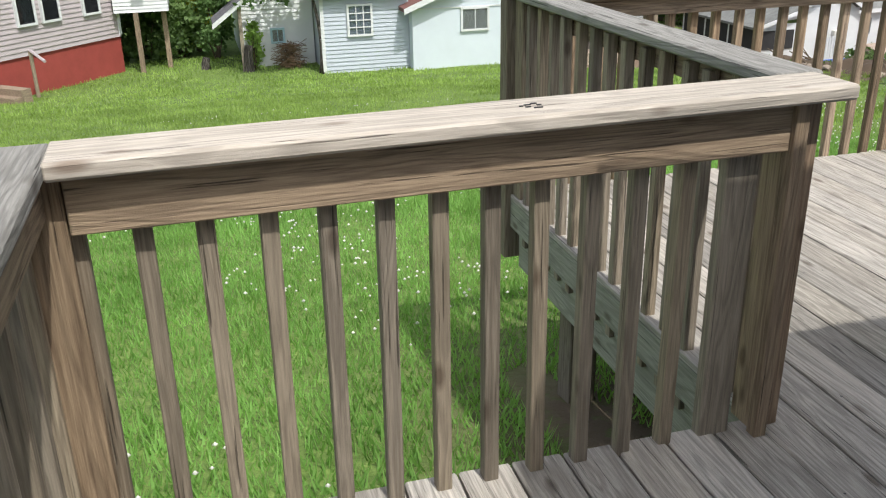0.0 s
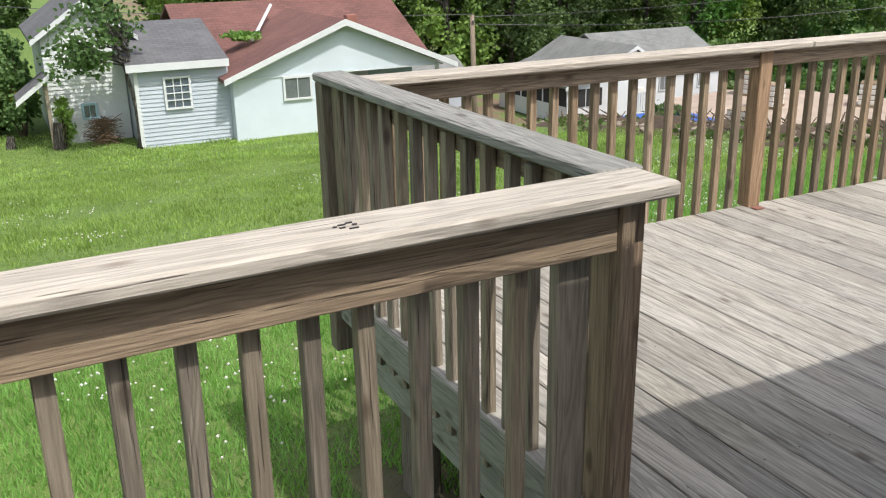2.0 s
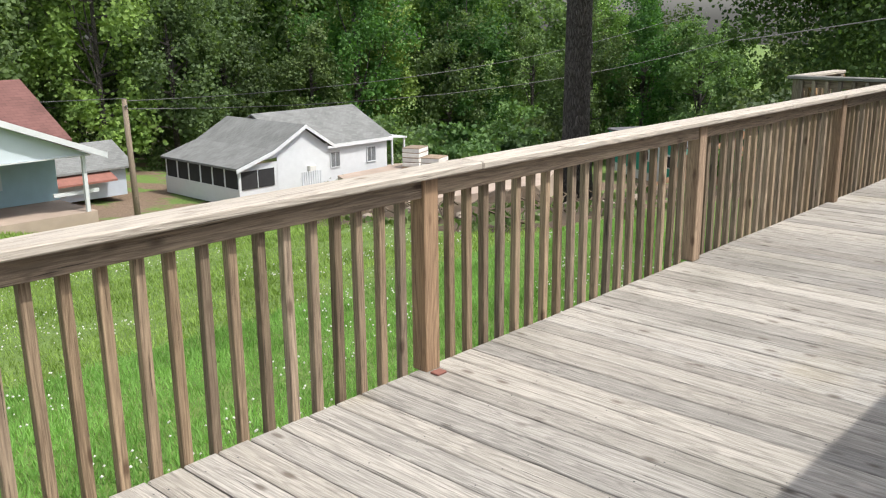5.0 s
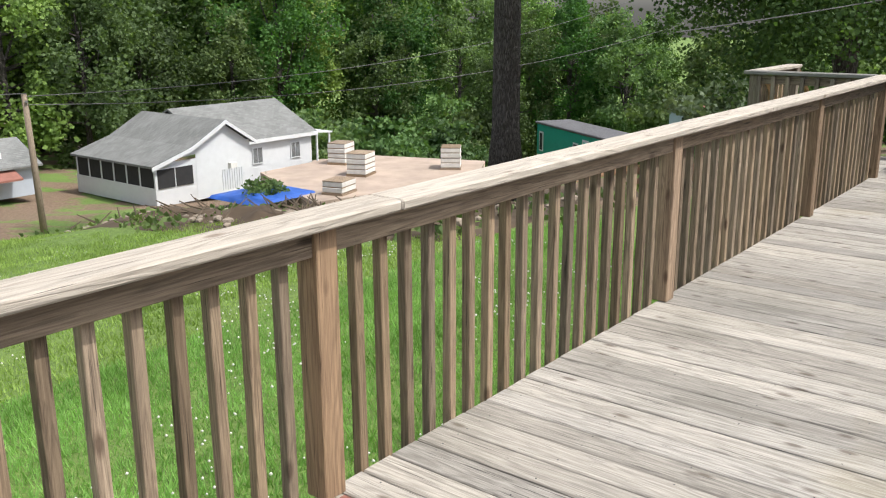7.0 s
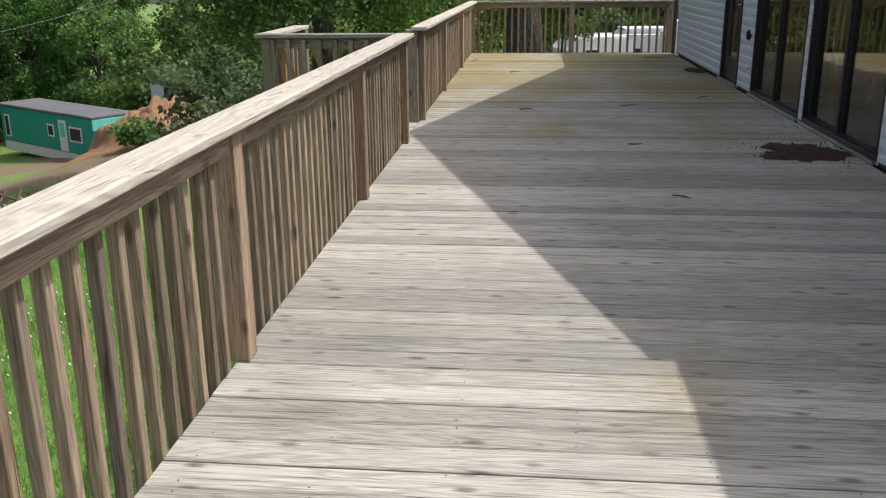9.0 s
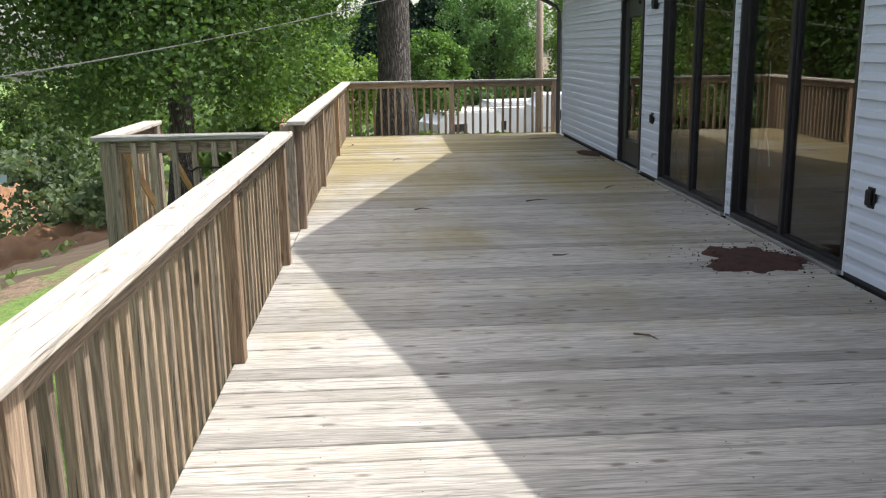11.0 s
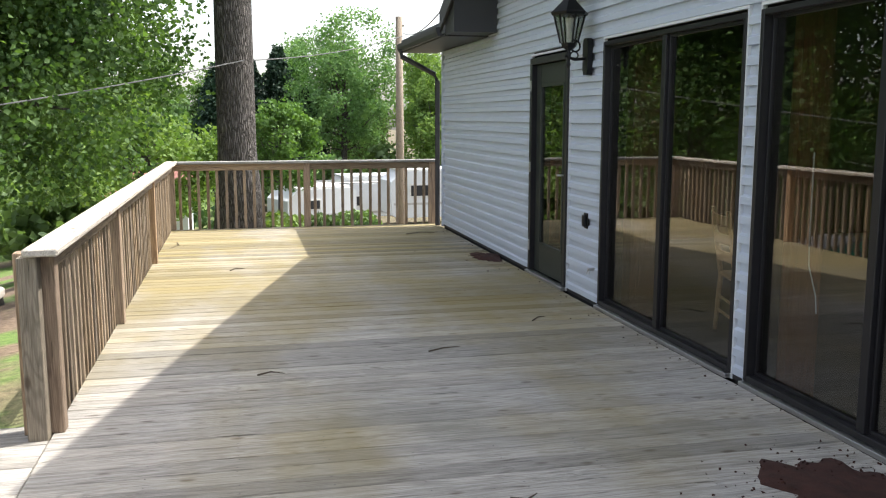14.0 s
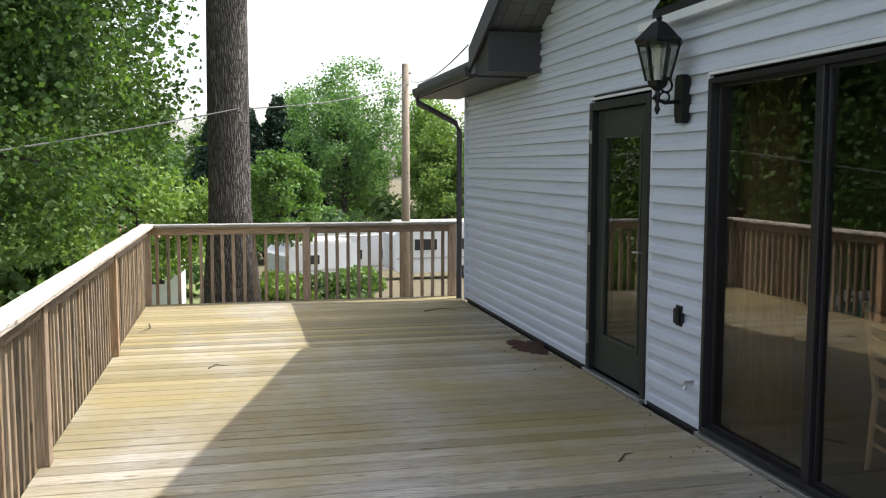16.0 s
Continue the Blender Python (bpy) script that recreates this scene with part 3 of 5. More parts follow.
def stair():
    """Landing outside the rail opening, and the flight that goes down from it to the east."""
    st = thing("stair_landing", "timber stair landing with railing outside the deck opening", "stairs")
    for i in range(9):
        part("tread_board", box(11.28 + i * 0.143, 11.28 + i * 0.143 + 0.138, 4.06, 5.25, -0.03, -0.002, 0.003), W_BOARD, st)
    part("rim_board", box(11.24, 11.275, 4.06, 5.29, -0.25, -0.03), W_RIM, st)
    part("rim_board", box(11.28, 12.57, 5.255, 5.29, -0.25, -0.03), W_FX, st)
    for x, y in ((11.24, 5.2), (12.48, 5.2), (11.24, 4.2)):
        part("post", box(x, x + 0.09, y, y + 0.09, gz(x, y) - 0.1, LONG_Z, 0.004), W_ZG, st)
    part("rail_board", box(11.25, 11.288, 4.14, 5.2, LONG_Z - 0.09, LONG_Z, 0.003), W_FY, st)
    part("rail_board", box(11.33, 12.48, 5.235, 5.272, LONG_Z - 0.09, LONG_Z, 0.003), W_FX, st)
    for i in range(8):
        piece("baluster", BAL["grey"], st, (11.228, 4.22 + i * 0.138, -0.03))
    for i in range(8):
        piece("baluster", BAL["warm"], st, (11.42 + i * 0.138, 5.292, 0))
    part("cap", box(11.2, 11.345, 4.13, 5.34, LONG_Z, LONG_Z + 0.036, 0.006), W_Y, st)
    part("cap", box(11.35, 12.62, 5.195, 5.34, LONG_Z, LONG_Z + 0.036, 0.006), W_X, st)
    part("rail_brace", tube([(11.5, 5.2, 0.82), (12.45, 5.2, 0.1)], 0.03, 4), W_ORANGE, st)
    part("board", box(11.66, 11.75, 5.2, 5.23, 0.0, LONG_Z - 0.02, 0.003), W_ORANGE, st, "newer orange cedar board")
    for i in range(6):
        z = -0.18 * (i + 1)
        x = 12.6 + 0.27 * i
        part("tread", box(x, x + 0.28, 4.25, 5.2, z - 0.036, z, 0.004), W_BOARD, st)
    for y in (4.2, 5.21):
        part("stringer", prism([(12.57, -0.05), (12.57, -0.3), (14.1, -1.35), (14.25, -1.2)], (y, y + 0.038), 1), W_FX, st)
    part("handrail", tube([(12.57, 5.24, 0.9), (14.2, 5.24, -0.15)], 0.032, 6), W_ORANGE, st)


stair()
hook = thing("plant_hook", "black wrought iron hanging hook on the rail", "hook")
part("arm", tube([(11.2, 4.35, 0.7), (11.2, 4.62, 0.705), (11.2, 4.66, 0.68), (11.2, 4.7, 0.7), (11.2, 4.69, 0.73)], 0.007, 6), BLACK, hook)

# ---- the house beside the deck ----
GX, GW, PITCHG, EAVE = 12.6, 5.35, 0.485, 2.45   # gable centre, half width, slope, eave height
OPEN = [(15.28, 16.31, 2.09), (12.53, 14.55, 2.11), (10.42, 12.39, 2.11), (8.7, 9.77, 2.09)]   # x0, x1, top
wall_h = thing("wall_house", "white horizontal vinyl siding wall", "wall", kind="structure")


def house_wall():
    y1, y0 = Y_H - 0.02, Y_H - 0.2
    xs = [2.5] + sorted(v for a, b, _ in OPEN for v in (a, b)) + [20.2]
    for a, b in zip(xs[::2], xs[1::2]):
        part("wall_panel", box(a, b, y0, y1, -0.2, 2.13), DARKIN, wall_h)
    part("wall_panel", box(2.5, 20.2, y0, y1, 2.131, EAVE), DARKIN, wall_h)
    part("gable_panel", prism([(GX - GW, EAVE + 0.001), (GX + GW, EAVE + 0.001), (GX, EAVE + 0.1 + GW * PITCHG)], (y0, y1), 1), DARKIN, wall_h)
    part("foundation", box(2.5, 20.2, -8.2, Y_H - 0.03, -2.2, -0.5), CONC, wall_h)
    part("wall_panel", box(2.5, 20.2, y0, y1, -0.495, -0.202), DARKIN, wall_h)
    for a, b, _ in OPEN:
        part("wall_panel", box(a + 0.002, b - 0.002, y0, y1, -0.2, 0.0), DARKIN, wall_h)
    part("wall_panel", box(20.02, 20.2, -8, y0 - 0.005, -0.2, EAVE), WHITE, wall_h)
    part("wall_panel", box(2.5, 2.68, -8, y0 - 0.005, -0.2, EAVE), WHITE, wall_h)
    part("wall_panel", box(2.5, 20.2, -8.2, -8.005, -0.2, EAVE), WHITE, wall_h)
    # unseen wing and roof, added to keep sky light off the narrow walk
    part("side_wing", box(-5.0, 2.495, -8.0, -0.82, -1.0, 2.43), VINYL, wall_h)
    part("flat_roof", box(-5.1, 1.2, -8.1, -0.72, 2.435, 2.5), DARKROOF, wall_h)
    h, cache = 0.1115, {}

    def course(a, b, z, hh=h):
        key = (round(b - a, 2), round(hh, 3))
        if key not in cache:
            L = b - a
            prof = [(0.0, 0.0), (0.03, 0.004), (0.026, hh * 0.42), (0.008, hh * 0.55), (0.004, hh), (0.0, hh)]
            cache[key] = mesh_of("siding_board", prism(prof, (0, L), 0), VINYL)
        piece("siding_board", cache[key], wall_h, (a, y1, z))

    z = 0.03
    while z < 2.08:
        for a, b in zip(xs[::2], xs[1::2]):
            course(a + (0.0 if a < 3 else 0.012), b - (0.0 if b > 20 else 0.012), z)
        z += h
    while z < EAVE + GW * PITCHG:
        if z < EAVE - 0.02:
            for a, b in ((2.5, 8.0), (8.002, 13.8), (13.802, 20.2)):
                course(a, b, z)
        else:
            half = GW - 0.4 - (z + h - 2.75) / PITCHG
            half = min(half + 0.3, GW - 0.1)
            if half < 0.15:
                break
            course(GX - half, GX + half, z)
        z += h
    part("corner_trim", box(20.17, 20.225, 0.26, Y_H + 0.02, 0.0, EAVE - 0.02, 0.003), VINYL, wall_h)
    for a, b, t in OPEN:
        for x in (a - 0.012, b - 0.003):
            part("trim", box(x, x + 0.015, y1, y1 + 0.028, 0.0, t + 0.02), WHITE, wall_h)
        part("trim", box(a - 0.012, b + 0.012, y1, y1 + 0.028, t + 0.022, t + 0.04), WHITE, wall_h)
    part("sill_board", box(2.5, 20.2, y1, y1 + 0.022, 0.002, 0.03), TRIM, wall_h)


house_wall()


def house_roof():
    rf = thing("roof_house", "dark charcoal roof edge, soffit and gutter", "roof", kind="structure")
    ov, yb = 0.5, -8.7
    ym = (Y_H + yb) / 2
    top = EAVE + (Y_H + ov - ym) * 0.33
    for a, b in ((1.22, GX - GW), (GX + GW, 20.68)):
        part("roof_slab", prism([(Y_H + ov, EAVE + 0.02), (Y_H + ov, EAVE + 0.16), (ym, top + 0.16), (ym, top + 0.02)], (a, b), 0), DARKROOF, rf)
        part("soffit", box(a, b, Y_H - 0.02, Y_H + ov - 0.005, EAVE - 0.012, EAVE + 0.012), TRIM, rf)
    part("roof_slab", prism([(yb, EAVE + 0.02), (yb, EAVE + 0.16), (ym - 0.002, top + 0.16), (ym - 0.002, top + 0.02)], (1.22, 20.68), 0), DARKROOF, rf)
    part("roof_slab", prism([(Y_H - 0.2, EAVE + 0.25), (Y_H - 0.2, EAVE + 0.39), (ym, top + 0.16), (ym, top + 0.02)], (GX - GW + 0.002, GX + GW - 0.002), 0), DARKROOF, rf)
    part("porch_soffit", box(1.22, 2.5, -8.0, Y_H + ov - 0.02, EAVE - 0.012, EAVE + 0.012), TRIM, rf)
    part("gable_end", prism([(Y_H + 0.4, EAVE), (yb + 0.4, EAVE), (ym, top)], (20.03, 20.19), 0), WHITE, rf)
    # front gable slabs with deep soffits
    zt = 2.68 + GW * PITCHG
    for s in (-1, 1):
        out = [(GX + s * (GW + 0.12), 2.6), (GX + s * (GW + 0.12), 2.76), (GX, zt + 0.16), (GX, zt)]
        part("gable_slab", prism(out, (-5.5, Y_H + ov), 1), DARKROOF, rf)
        part("rake_board", prism([(GX + s * (GW + 0.13), 2.5), (GX + s * (GW + 0.13), 2.72), (GX, zt + 0.14), (GX, zt - 0.09)], (Y_H + ov + 0.002, Y_H + ov + 0.03), 1), TRIM, rf)
        part("rake_soffit", prism([(GX + s * (GW - 0.02), 2.45), (GX + s * (GW - 0.02), 2.62), (GX + s * (GW - 0.42), 2.8), (GX + s * (GW - 0.42), 2.45)], (Y_H, Y_H + ov - 0.01), 1), TRIM, rf)
    # gutter on the east eave
    bm = bmesh.new()
    add_prism(bm, [(Y_H + ov + 0.004, EAVE + 0.1), (Y_H + ov + 0.004, EAVE), (Y_H + ov + 0.04, EAVE), (Y_H + ov + 0.06, EAVE + 0.05), (Y_H + ov + 0.065, EAVE + 0.1)], (GX + GW + 0.15, 20.7), 0)
    part("gutter", bm, TRIM, rf)
    part("downspout", tube([(20.45, Y_H + ov + 0.05, EAVE + 0.02), (20.44, Y_H + ov + 0.04, EAVE - 0.08), (20.32, Y_H + 0.1, EAVE - 0.32), (20.3, Y_H + 0.06, EAVE - 0.42), (20.3, Y_H + 0.06, -0.6)], 0.035, 8), TRIM, rf)


house_roof()


def glazed(name, x0, x1, top, label):
    """A pair of tall fixed and sliding panes in a dark bronze frame."""
    w = thing(name, label, "glass door", kind="structure")
    y = Y_H - 0.005
    f = 0.032
    mid = (x0 + x1) / 2
    for a, b, c, d in ((x0, x0 + f, 0.03, top), (x1 - f, x1, 0.03, top), (x0 + f, x1 - f, top - f, top), (x0 + f, x1 - f, 0.03, 0.065)):
        part("window_frame", box(a, b, y - 0.06, y + 0.02, c, d, 0.003), BRONZE, w)
    part("mullion", box(mid - 0.028, mid + 0.028, y - 0.07, y + 0.012, 0.065, top - f, 0.003), BRONZE, w)
    part("threshold", box(x0, x1, y, y + 0.05, 0.001, 0.028, 0.003), STEEL, w)
    for a, b, yy in ((x0 + f, mid - 0.031, y - 0.03), (mid + 0.031, x1 - f, y - 0.05)):
        for p, q, r, s in ((a, a + 0.015, 0.065, top - f), (b - 0.015, b, 0.065, top - f), (a + 0.015, b - 0.015, 0.065, 0.085), (a + 0.015, b - 0.015, top - f - 0.02, top - f)):
            part("sash", box(p, q, yy - 0.015, yy + 0.018, r, s, 0.002), BRONZE, w)
        g = part("pane", box(a + 0.014, b - 0.014, yy - 0.003, yy + 0.003, 0.084, top - f - 0.019), GLASS, w)
        g.visible_shadow = False


glazed("window_1", 12.53, 14.55, 2.11, "tall dark-framed pair of glass patio panes")
glazed("window_2", 10.42, 12.39, 2.11, "tall dark-framed pair of glass patio panes with reflections")


def door(name, x0, x1, label):
    d = thing(name, label, "door", kind="structure")
    y, t = Y_H - 0.005, 2.09
    for a, b, r, s in ((x0, x0 + 0.06, 0.03, t), (x1 - 0.06, x1, 0.03, t), (x0 + 0.06, x1 - 0.06, t - 0.06, t)):
        part("door_frame", box(a, b, y - 0.1, y + 0.03, r, s, 0.003), BRONZE, d)
    part("threshold", box(x0, x1, y - 0.02, y + 0.06, 0.001, 0.03, 0.003), STEEL, d)
    a, b, yy = x0 + 0.065, x1 - 0.065, y - 0.02
    leaf = part("door_leaf", box(a, a + 0.13, yy - 0.04, yy, 0.035, t - 0.065, 0.003), DOORP, d)
    part("stile", box(b - 0.13, b, yy - 0.04, yy, 0.035, t - 0.065, 0.003), DOORP, d)
    part("kick_rail", box(a + 0.13, b - 0.13, yy - 0.04, yy, 0.035, 0.3, 0.003), DOORP, d)
    part("top_rail", box(a + 0.13, b - 0.13, yy - 0.04, yy, t - 0.25, t - 0.065, 0.003), DOORP, d)
    for p, q, r, s in ((a + 0.13, a + 0.155, 0.3, t - 0.25), (b - 0.155, b - 0.13, 0.3, t - 0.25), (a + 0.155, b - 0.155, 0.3, 0.325), (a + 0.155, b - 0.155, t - 0.275, t - 0.25)):
        part("glazing_bead", box(p, q, yy - 0.02, yy + 0.008, r, s, 0.003), DOORP, d)
    g = part("pane", box(a + 0.154, b - 0.154, yy - 0.02, yy - 0.014, 0.324, t - 0.274), GLASS, d)
    g.visible_shadow = False
    for z in (0.28, 1.05, 1.83):
        part("hinge", box(x1 - 0.065, x1 - 0.03, y + 0.03, y + 0.04, z - 0.05, z + 0.05, 0.002), STEEL, d)
    h = part("door_handle", box(a + 0.03, a + 0.07, yy, yy + 0.012, 0.93, 1.13, 0.003), BRONZE, d, "dark lever handle plate")
    part("lever", tube([(a + 0.05, yy + 0.01, 1.02), (a + 0.05, yy + 0.05, 1.02), (a + 0.14, yy + 0.05, 1.015)], 0.009, 6), STEEL, h)


door("door_1", 15.28, 16.31, "dark green door with one tall glass pane")
door("door_2", 8.7, 9.77, "dark half-reflecting door with one tall glass pane")


def gable_window():
    w = thing("window_3", "dark-framed slanted gable window above the doors", "window", kind="structure")
    y = Y_H + 0.012
    zt = lambda x: 2.56 + (2.75 - abs(x - GX)) * PITCHG
    for a, b in ((9.95, 11.2), (11.26, 12.56), (12.64, 13.94), (14.0, 15.25)):
        z0 = 2.55
        part("window_frame", prism([(a, z0), (b, z0), (b, max(zt(b), z0 + 0.05)), (a, max(zt(a), z0 + 0.05))], (y, y + 0.02), 1), BRONZE, w)
        i = 0.06
        p = part("pane", prism([(a + i, z0 + i), (b - i, z0 + i), (b - i, max(zt(b - i) - i, z0 + i + 0.02)), (a + i, max(zt(a + i) - i, z0 + i + 0.02))], (y + 0.021, y + 0.026), 1), glass("gable_glass", (0.05, 0.05, 0.05), 2.0) if a < 10 else bpy.data.materials["gable_glass"], w)
        p.visible_shadow = False
    part("sill", box(9.8, 15.4, y, y + 0.05, 2.49, 2.548, 0.004), WHITE, w)


gable_window()


def lantern():
    """Coach lantern on a scrolled arm."""
    x, y, z = 14.83, Y_H + 0.022, 2.02
    L = thing("wall_lantern", "black iron coach lantern with clear glass on a scrolled bracket", "wall lamp")
    part("backplate", prism([(x - 0.055, z - 0.1), (x - 0.035, z - 0.15), (x + 0.035, z - 0.15), (x + 0.055, z - 0.1), (x + 0.055, z + 0.1), (x + 0.035, z + 0.14), (x - 0.035, z + 0.14), (x - 0.055, z + 0.1)], (y - 0.02, y + 0.03), 1), BLACK, L)
    cy = y + 0.17
    part("arm", tube([(x, y + 0.02, z - 0.02), (x, y + 0.12, z - 0.03), (x, y + 0.2, z), (x, cy, z + 0.03)], 0.012, 8), BLACK, L)
    scroll = [(x, y + 0.12 + 0.06 * math.cos(a) * (1 - a / 12), z + 0.07 + 0.06 * math.sin(a) * (1 - a / 12)) for a in [i * 0.45 for i in range(15)]]
    part("scroll", tube(scroll, 0.008, 6), BLACK, L)
    scroll = [(x, cy - 0.05 + 0.04 * math.cos(a) * (1 - a / 11), z - 0.0 + 0.04 * math.sin(a) * (1 - a / 11)) for a in [i * 0.45 for i in range(13)]]
    part("scroll", tube(scroll, 0.007, 6), BLACK, L)
    part("finial", tube([(x, cy, z - 0.1), (x, cy, z - 0.07), (x, cy, z - 0.04), (x, cy, z + 0.0), (x, cy, z + 0.05)], [0.006, 0.02, 0.01, 0.018, 0.012], 8), BLACK, L)
    b, t = z + 0.05, z + 0.32
    part("base", tube([(x, cy, b - 0.01), (x, cy, b + 0.02), (x, cy, b + 0.05)], [0.02, 0.06, 0.07], 6), BLACK, L)
    ring = lambda r, zz: [(x + r * math.cos(a), cy + r * math.sin(a), zz) for a in (math.pi / 3 * i for i in range(6))]
    lo, hi = ring(0.07, b + 0.05), ring(0.125, t)
    for i in range(6):
        part("cage_bar", tube([lo[i], hi[i]], 0.008, 5), BLACK, L)
        bm = bmesh.new()
        q = [Vector(v) for v in (lo[i], lo[(i + 1) % 6], hi[(i + 1) % 6], hi[i])]
        inn = [v + (Vector((x, cy, v.z)) - v) * 0.05 for v in q]
        bm.faces.new([bm.verts.new(v) for v in q])
        bm.faces.new([bm.verts.new(v) for v in inn[::-1]])
        g = part("pane", bm, LAMPGLASS, L)
        g.visible_shadow = False
    part("roof", tube([(x, cy, t - 0.005), (x, cy, t + 0.015), (x, cy, t + 0.03), (x, cy, t + 0.08), (x, cy, t + 0.12), (x, cy, t + 0.135)], [0.15, 0.16, 0.14, 0.09, 0.05, 0.02], 6), BLACK, L)
    part("knob", tube([(x, cy, t + 0.13), (x, cy, t + 0.15), (x, cy, t + 0.175)], [0.01, 0.022, 0.005], 8), BLACK, L)
    part("candle", tube([(x, cy, b + 0.05), (x, cy, b + 0.16), (x, cy, b + 0.24), (x, cy, b + 0.27)], [0.022, 0.022, 0.035, 0.01], 8), BULB, L)


lantern()


def outlet(x, z):
    o = thing("outlet_box", "black weatherproof outlet cover on the siding", "outlet", "wall outlets")
    y = Y_H - 0.004
    part("plate", box(x - 0.04, x + 0.04, y, y + 0.02, z - 0.065, z + 0.065, 0.004), BLACK, o)
    part("cover", box(x - 0.028, x + 0.028, y + 0.02, y + 0.045, z - 0.05, z + 0.05, 0.008), BLACK, o)


outlet(14.83, 0.68)
outlet(10.14, 0.56)
part("hose_tap", tube([(14.65, Y_H, 0.3), (14.65, Y_H + 0.05, 0.3), (14.65, Y_H + 0.06, 0.26)], 0.014, 6), STEEL)
tagged(bpy.data.objects["hose_tap"], "small metal hose tap low on the siding", "tap")


ROOM_Z = -0.1     # the room lies a little below the deck


def interior():
    r = thing("wall_interior", "dark wood-panelled room behind the glass", "room", kind="structure")
    part("room_floor", box(2.7, 20.0, -7.9, Y_H - 0.21, ROOM_Z - 0.05, ROOM_Z), CARPET, r)
    part("room_wall", box(2.7, 20.0, -6.6, -6.5, ROOM_Z, 2.4), W_PANEL, r)
    part("partition", box(18.9, 19.02, -6.5, Y_H - 0.3, ROOM_Z, 2.4), W_PANEL, r)
    part("partition", box(6.9, 7.0, -6.5, Y_H - 0.3, ROOM_Z, 2.4), W_PANEL, r)
    tagged(part("ceiling", box(2.7, 20.0, -7.9, Y_H - 0.21, 2.41, 2.44), CARPET), "plain dim room ceiling", "ceiling", kind="structure")
    part("wood_column", box(14.56, 14.84, -0.3, 0.05, ROOM_Z, 2.4), W_PANEL, r)
    part("wood_column", box(12.34, 12.46, -0.1, 0.1, ROOM_Z, 2.4), W_PANEL, r)


interior()


def chair(x, y, rz):
    c = thing("dining_chair", "pale wooden ladder-back chair inside the room", "chair", "", (x, y, ROOM_Z), rz)
    part("seat", box(-0.22, 0.22, -0.21, 0.21, 0.435, 0.465, 0.012), W_CHAIR, c)
    for a, b, h in ((-0.19, -0.18, 0.435), (0.19, -0.18, 0.435), (-0.19, 0.19, 0.96), (0.19, 0.19, 0.96)):
        part("leg", tube([(a * 1.08, b * 1.12, 0), (a, b, 0.44), (a, b + (0.08 if h > 0.5 else 0), h)], [0.017, 0.021, 0.017], 8), W_CHAIR, c)
    for z in (0.58, 0.71, 0.85):
        bm = bmesh.new()
        bend = [(-0.19, 0.0), (-0.1, 0.022), (0.0, 0.03), (0.1, 0.022), (0.19, 0.0)]
        y0 = 0.195 + (z - 0.44) * 0.15
        add_prism(bm, [(u, y0 + v) for u, v in bend] + [(u, y0 + v + 0.016) for u, v in bend[::-1]], (z, z + 0.07), 2)
        part("slat", bm, W_CHAIR, c)
    for z in (0.16, 0.27):
        part("stretcher", tube([(-0.2, -0.19, z), (0.2, -0.19, z)], 0.011, 6), W_CHAIR, c)
        part("stretcher", tube([(-0.2, 0.2, z), (0.2, 0.2, z)], 0.011, 6), W_CHAIR, c)


chair(13.8, -0.6, -14)

# thin crooked white line, drawn as a tube just behind the pane
cord = part("blind_cord", tube([(12.045, 0.2, 1.35), (12.041, 0.2, 0.89), (12.034, 0.2, 0.75), (12.0, 0.2, 0.68), (11.962, 0.2, 0.6), (11.95, 0.2, 0.51)], 0.004, 5), WHITE)
tagged(cord, "thin crooked white line behind the glass", "cord")

# ---- litter on the deck ----


def litter(x, y, rx, ry, h, label, seed):
    bm = bmesh.new()
    rings, sides = 7, 64
    centre = bm.verts.new((x, y, h))
    prev = None
    for i in range(1, rings + 1):
        f = i / rings
        row = []
        for k in range(sides):
            a = 2 * math.pi * k / sides
            e = 1 + 0.4 * noise.noise((math.cos(a) * 1.4 + seed, math.sin(a) * 1.4, 0)) + 0.3 * noise.noise((math.cos(a) * 6 + seed, math.sin(a) * 5, 2))
            z = h * (1 - f * f) + 0.008 * noise.noise((x * 9 + f * 8 * math.cos(a), f * 8 * math.sin(a), seed)) + 0.004
            row.append(bm.verts.new((x + rx * f * e * math.cos(a), y + ry * f * e * math.sin(a), max(z, 0.003) if i < rings else 0.001)))
        for k in range(sides):
            if prev:
                bm.faces.new((prev[k], row[k], row[(k + 1) % sides], prev[(k + 1) % sides]))
            else:
                bm.faces.new((centre, row[k], row[(k + 1) % sides]))
        prev = row
    ob = part("leaf_litter", bm, LITTER, None, label, True)
    tagged(ob, label, "leaf litter", kind="stuff")


litter(10.87, 0.74, 0.4, 0.33, 0.022, "flat patch of dark red-brown rotted needles on the deck", 1)
litter(7.57, 0.67, 0.2, 0.28, 0.02, "second patch of dark rotted needles on the deck boards", 3)
litter(17.3, 0.5, 0.3, 0.17, 0.03, "small heap of rotted leaves against the siding", 5)


def scatter():
    n = 420
    c = np.stack([rng.normal(10.98, 0.22, n), rng.normal(0.68, 0.26, n), rng.uniform(0.004, 0.02, n)], 1)
    e = np.stack([rng.uniform(2, 20.3, 260), 0.36 + rng.exponential(0.09, 260), np.full(260, 0.006)], 1)
    c = np.concatenate([c, e])
    c = c[(c[:, 1] > 0.36) & (c[:, 1] < 3.9)]
    ob = new("needle_scatter", leaves_mesh("needle_scatter", c, 0.016, LITTER, 0.05))
    tagged(ob, "loose brown needles and leaf bits on the boards", "leaf litter", kind="stuff")


